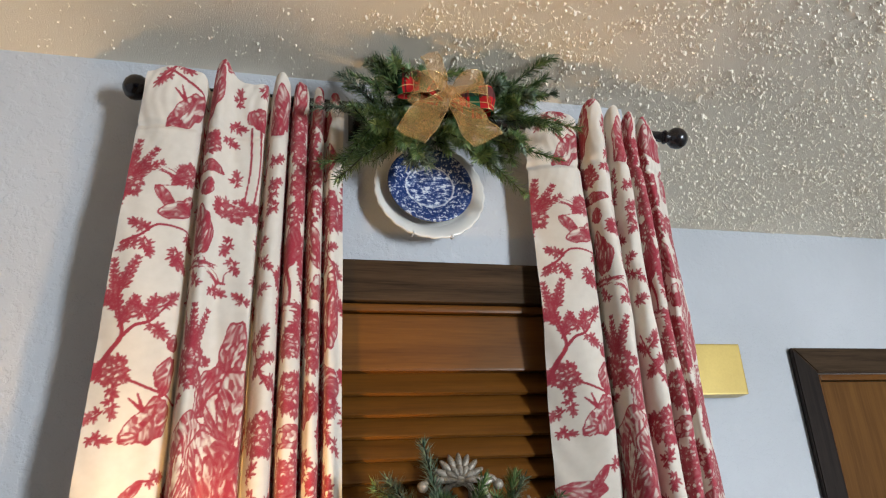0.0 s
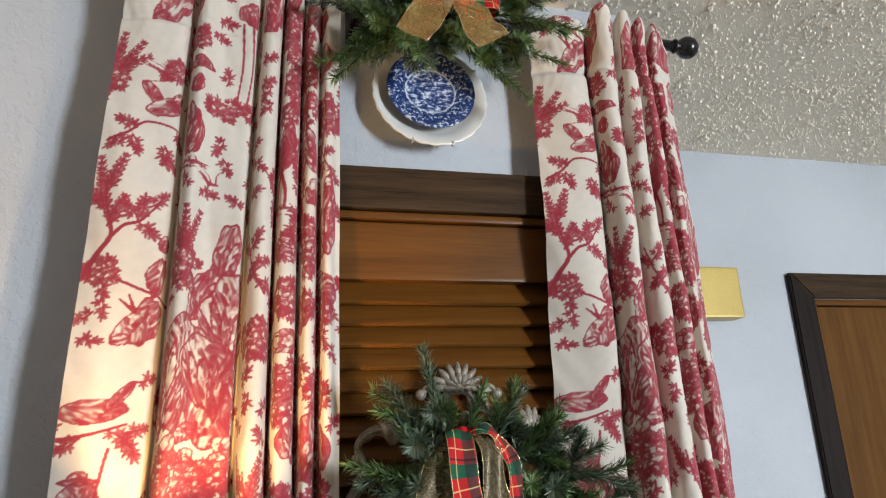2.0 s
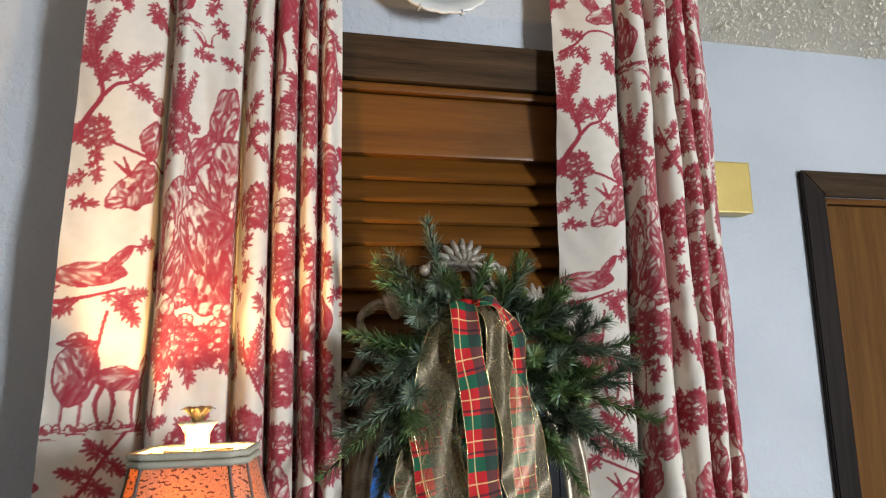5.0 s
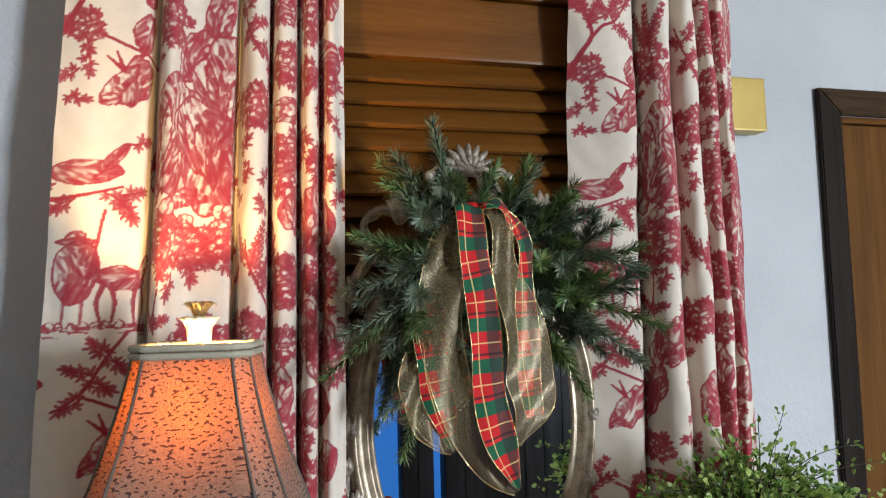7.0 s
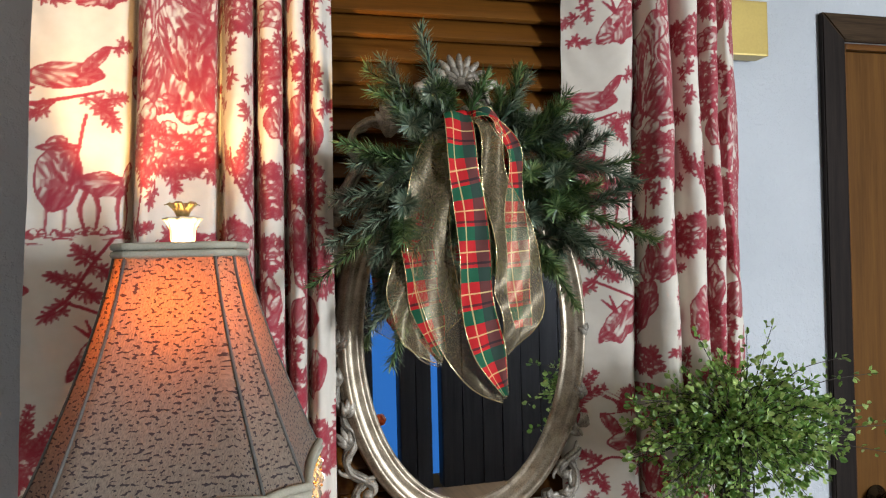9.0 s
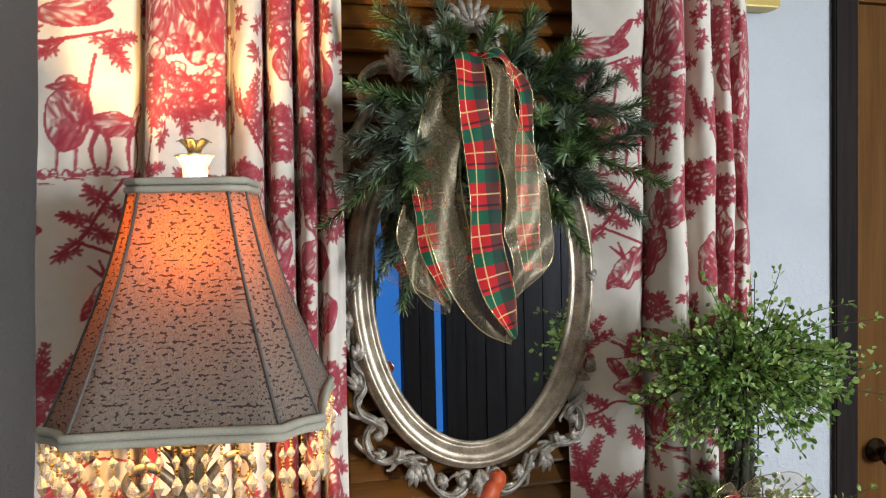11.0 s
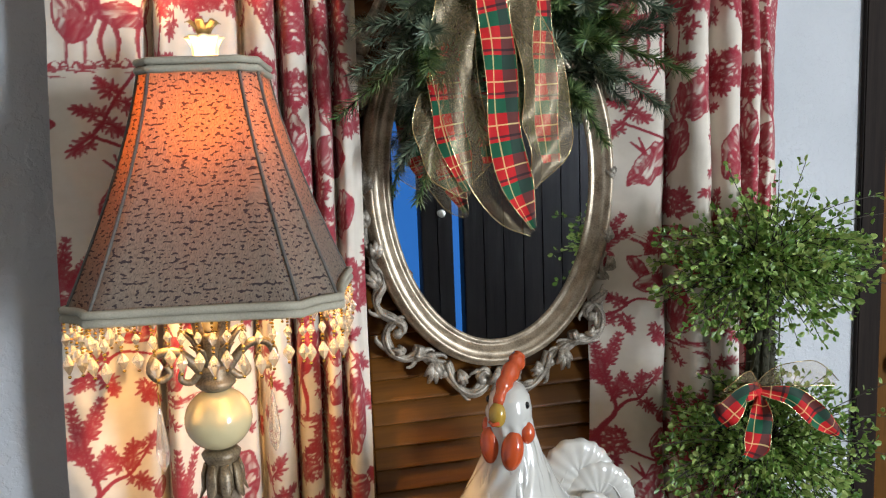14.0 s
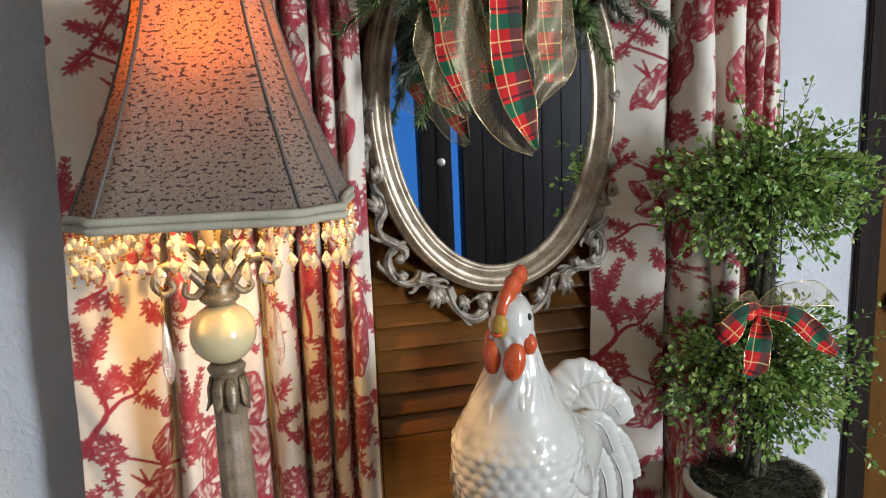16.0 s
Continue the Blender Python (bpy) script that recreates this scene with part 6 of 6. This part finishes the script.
    # wattles and ear lobe
    for sg in (-1, 1):
        ball(bm, H(0.043, sg * 0.0108, 1.222), (0.0105, 0.0105, 0.0190), 20, 14, 1, Matrix.Rotation(sg * 0.14, 4, "Y"))
        ball(bm, H(0.030, sg * 0.0195, 1.236), (0.0075, 0.0075, 0.0105), 14, 10, 1)
    # cheeks, beak with its mouth line, eyes
    for sg in (-1, 1):
        ball(bm, H(0.032, sg * 0.0085, 1.252), (0.0125, 0.0125, 0.0120), 18, 12, 0)
    ball(bm, H(0.049, 0, 1.256), (0.0082, 0.0082, 0.0118), 20, 14, 2)
    tube(bm, [H(0.0550, -0.0050, 1.2505), H(0.0580, 0.0, 1.2490), H(0.0550, 0.0050, 1.2505)], 0.0018, 8, mat=1)
    for sg in (-1, 1):
        ball(bm, H(0.0300, sg * 0.0200, 1.262), (0.0026, 0.0026, 0.0036), 12, 8, 3)
    bmesh.ops.recalc_face_normals(bm, faces=bm.faces[:])
    ob = part("rooster_figurine", bm, ["hen_white", "hen_red", "hen_gold", "hen_black"])
    return tagged(ob, "glossy white ceramic rooster figurine with red comb and wattles", "figurine")


rooster()

# ---- topiary ----
TX, TY = 0.592, 0.762
tp = thing("topiary", "artificial double-ball boxwood topiary with plaid bow in white pot", "plant", (TX, TY, TABLE))
bm = bmesh.new()
lathe(bm, [(0.060, 0.0), (0.063, 0.003), (0.078, 0.075), (0.082, 0.078), (0.088, 0.080), (0.090, 0.088), (0.088, 0.096), (0.082, 0.097), (0.079, 0.088), (0.077, 0.080), (0.01, 0.078)], segs=48)
part("pot", bm, "pot", tp, "glossy white round pot")
r = random.Random(21)
bm = bmesh.new()
lathe(bm, [(0.078, 0.080), (0.076, 0.088), (0.055, 0.096), (0.03, 0.101), (0.002, 0.103)], segs=40, wob=lambda a, i: 1 + 0.04 * math.sin(5 * a + i))
for i in range(700):
    a, q = r.uniform(0, 6.28), 0.078 * math.sqrt(r.random())
    p = Vector((q * math.cos(a), q * math.sin(a), 0.09 + 0.012 * (1 - q / 0.08)))
    b = r.uniform(0, 6.28)
    ln = r.uniform(0.008, 0.024)
    e = p + Vector((math.cos(b), math.sin(b), r.uniform(0, 0.7))) * ln
    tube(bm, [p, p.lerp(e, 0.5) + Vector((0, 0, 0.004)), e], [0.0007, 0.0006, 0.0003], 3, caps=False)
tagged(part("moss", bm, "moss", tp, "tangled dry brown moss"), kind="stuff")
bm = bmesh.new()
for k in range(7):
    a = k * 0.9
    tube(bm, [(0.011 * math.cos(a + z * 5), 0.011 * math.sin(a + z * 5), z) for z in (0.08 + 0.052 * i for i in range(8))], 0.0062, 7)
for i in range(900):
    a, z = r.uniform(0, 6.28), r.uniform(0.09, 0.44)
    p = Vector((0.016 * math.cos(a), 0.016 * math.sin(a), z))
    e = p + Vector((math.cos(a) * r.uniform(0.2, 1), math.sin(a) * r.uniform(0.2, 1), r.uniform(-1, 1))) * r.uniform(0.005, 0.016)
    tube(bm, [p, e], [0.0008, 0.0003], 3, caps=False)
part("trunk", bm, "moss", tp, "moss-wrapped twig trunk")


def crown(centre, rx, rz, sprigs, seed, tips):
    """A ball of wiry sprigs set with small round leaves, ragged at the edge."""
    r = random.Random(seed)
    bm = bmesh.new()
    c = Vector(centre)

    def leaf(p, d, size):
        side = d.cross(Vector((r.gauss(0, 1), r.gauss(0, 1), r.gauss(0, 1)))).normalized()
        up = d.cross(side).normalized()
        cup = up * size * 0.16
        pts = [p, p + d * size * 0.45 + side * size * 0.44 + cup, p + d * size * 0.95 + side * size * 0.30 + cup, p + d * size * 1.15, p + d * size * 0.95 - side * size * 0.30 + cup, p + d * size * 0.45 - side * size * 0.44 + cup]
        v = [bm.verts.new(q) for q in pts]
        bm.faces.new((v[0], v[1], v[2], v[3]))
        bm.faces.new((v[0], v[3], v[4], v[5]))

    ends = [Vector(t) for t in tips]
    for i in range(sprigs):
        d = Vector((r.gauss(0, 1), r.gauss(0, 1), r.gauss(0, 1) * 0.8)).normalized()
        reach = r.uniform(0.75, 1.12)
        e = c + Vector((d.x * rx * reach, d.y * rx * 0.72 * reach, d.z * rz * reach))
        if i < len(ends):
            e = ends[i]
        s = c + (e - c) * 0.12
        m1 = s.lerp(e, 0.5) + Vector((r.uniform(-0.014, 0.014), r.uniform(-0.014, 0.014), r.uniform(-0.004, 0.02)))
        P = [Vector(q) for q in smooth_path([s, m1, e], 14)]
        tube(bm, P, [0.0009 - 0.0004 * k / 13 for k in range(14)], 3, mat=1, caps=False)
        for k in range(3, 14):
            dd = (P[k] - P[k - 1]).normalized()
            for q in range(2 if k > 5 else 1):
                w = Vector((r.gauss(0, 1), r.gauss(0, 1), r.gauss(0, 1) + 0.3)).normalized()
                out = (w + dd * 0.5).normalized()
                st = P[k] + out * r.uniform(0.001, 0.008)
                leaf(st, out, r.uniform(0.0044, 0.0082))
        leaf(P[-1], dd, 0.009)
    return tagged(part("leaf_ball", bm, ["leaf", "stem"], tp, "ragged ball of small round green leaves"), kind="stuff")


crown((0.005, 0, 0.475), 0.132, 0.092, 340, 31, [(0.175, -0.02, 0.50), (0.205, -0.03, 0.475), (0.19, -0.02, 0.54), (0.165, 0, 0.56), (-0.155, -0.03, 0.47), (-0.15, -0.02, 0.53), (0.0, -0.03, 0.60), (0.06, 0, 0.605), (-0.06, -0.02, 0.60), (0.215, -0.05, 0.44), (-0.14, -0.05, 0.42)])
crown((0.005, 0, 0.245), 0.130, 0.100, 320, 32, [(0.19, -0.03, 0.22), (0.20, -0.03, 0.27), (0.17, -0.05, 0.15), (0.18, -0.02, 0.32), (-0.155, -0.03, 0.28), (-0.15, -0.02, 0.22), (-0.14, -0.05, 0.17), (0.13, -0.07, 0.12), (-0.10, -0.03, 0.36)])
bw2 = part("bow_knot", ball(bmesh.new(), (-0.052, -0.062, 0.345), (0.008, 0.007, 0.011)), "plaid", tp)
for i, (pts, w, ac, mt, lb) in enumerate((
        ([(-0.012, -0.066, 0.345), (-0.045, -0.082, 0.352), (-0.075, -0.078, 0.330), (-0.088, -0.07, 0.312)], [0.014, 0.036, 0.044, 0.03], (0.3, -0.2, 0.9), "plaid", "red and green plaid ribbon tail"),
        ([(-0.012, -0.07, 0.340), (-0.028, -0.088, 0.318), (-0.036, -0.09, 0.285), (-0.044, -0.085, 0.262)], [0.014, 0.036, 0.042, 0.03], (0.9, -0.2, 0.3), "plaid", "red and green plaid ribbon tail"),
        ([(-0.008, -0.066, 0.348), (0.035, -0.085, 0.340), (0.085, -0.085, 0.305), (0.135, -0.08, 0.272)], [0.014, 0.032, 0.036, 0.012], (0.4, -0.2, 0.9), "plaid", "long red and green plaid ribbon tail"),
        ([(-0.008, -0.064, 0.352), (0.03, -0.078, 0.372), (0.075, -0.08, 0.366), (0.125, -0.075, 0.350)], [0.014, 0.038, 0.045, 0.008], (0.2, -0.2, 0.95), "organza_pale", "sheer gold ribbon tail"),
        ([(-0.014, -0.064, 0.350), (-0.045, -0.075, 0.368), (-0.07, -0.072, 0.352), (-0.04, -0.066, 0.346)], [0.014, 0.034, 0.034, 0.014], (0.1, -0.4, 0.9), "organza_pale", "sheer gold ribbon loop"))):
    ribbon_part("ribbon_tail", bw2, [(x * 0.72 - 0.043, y, 0.345 + (z - 0.345) * 0.85) for x, y, z in pts], [q * 0.7 for q in w], ac, mt, lb, 0.003, i * 2.0, 36)
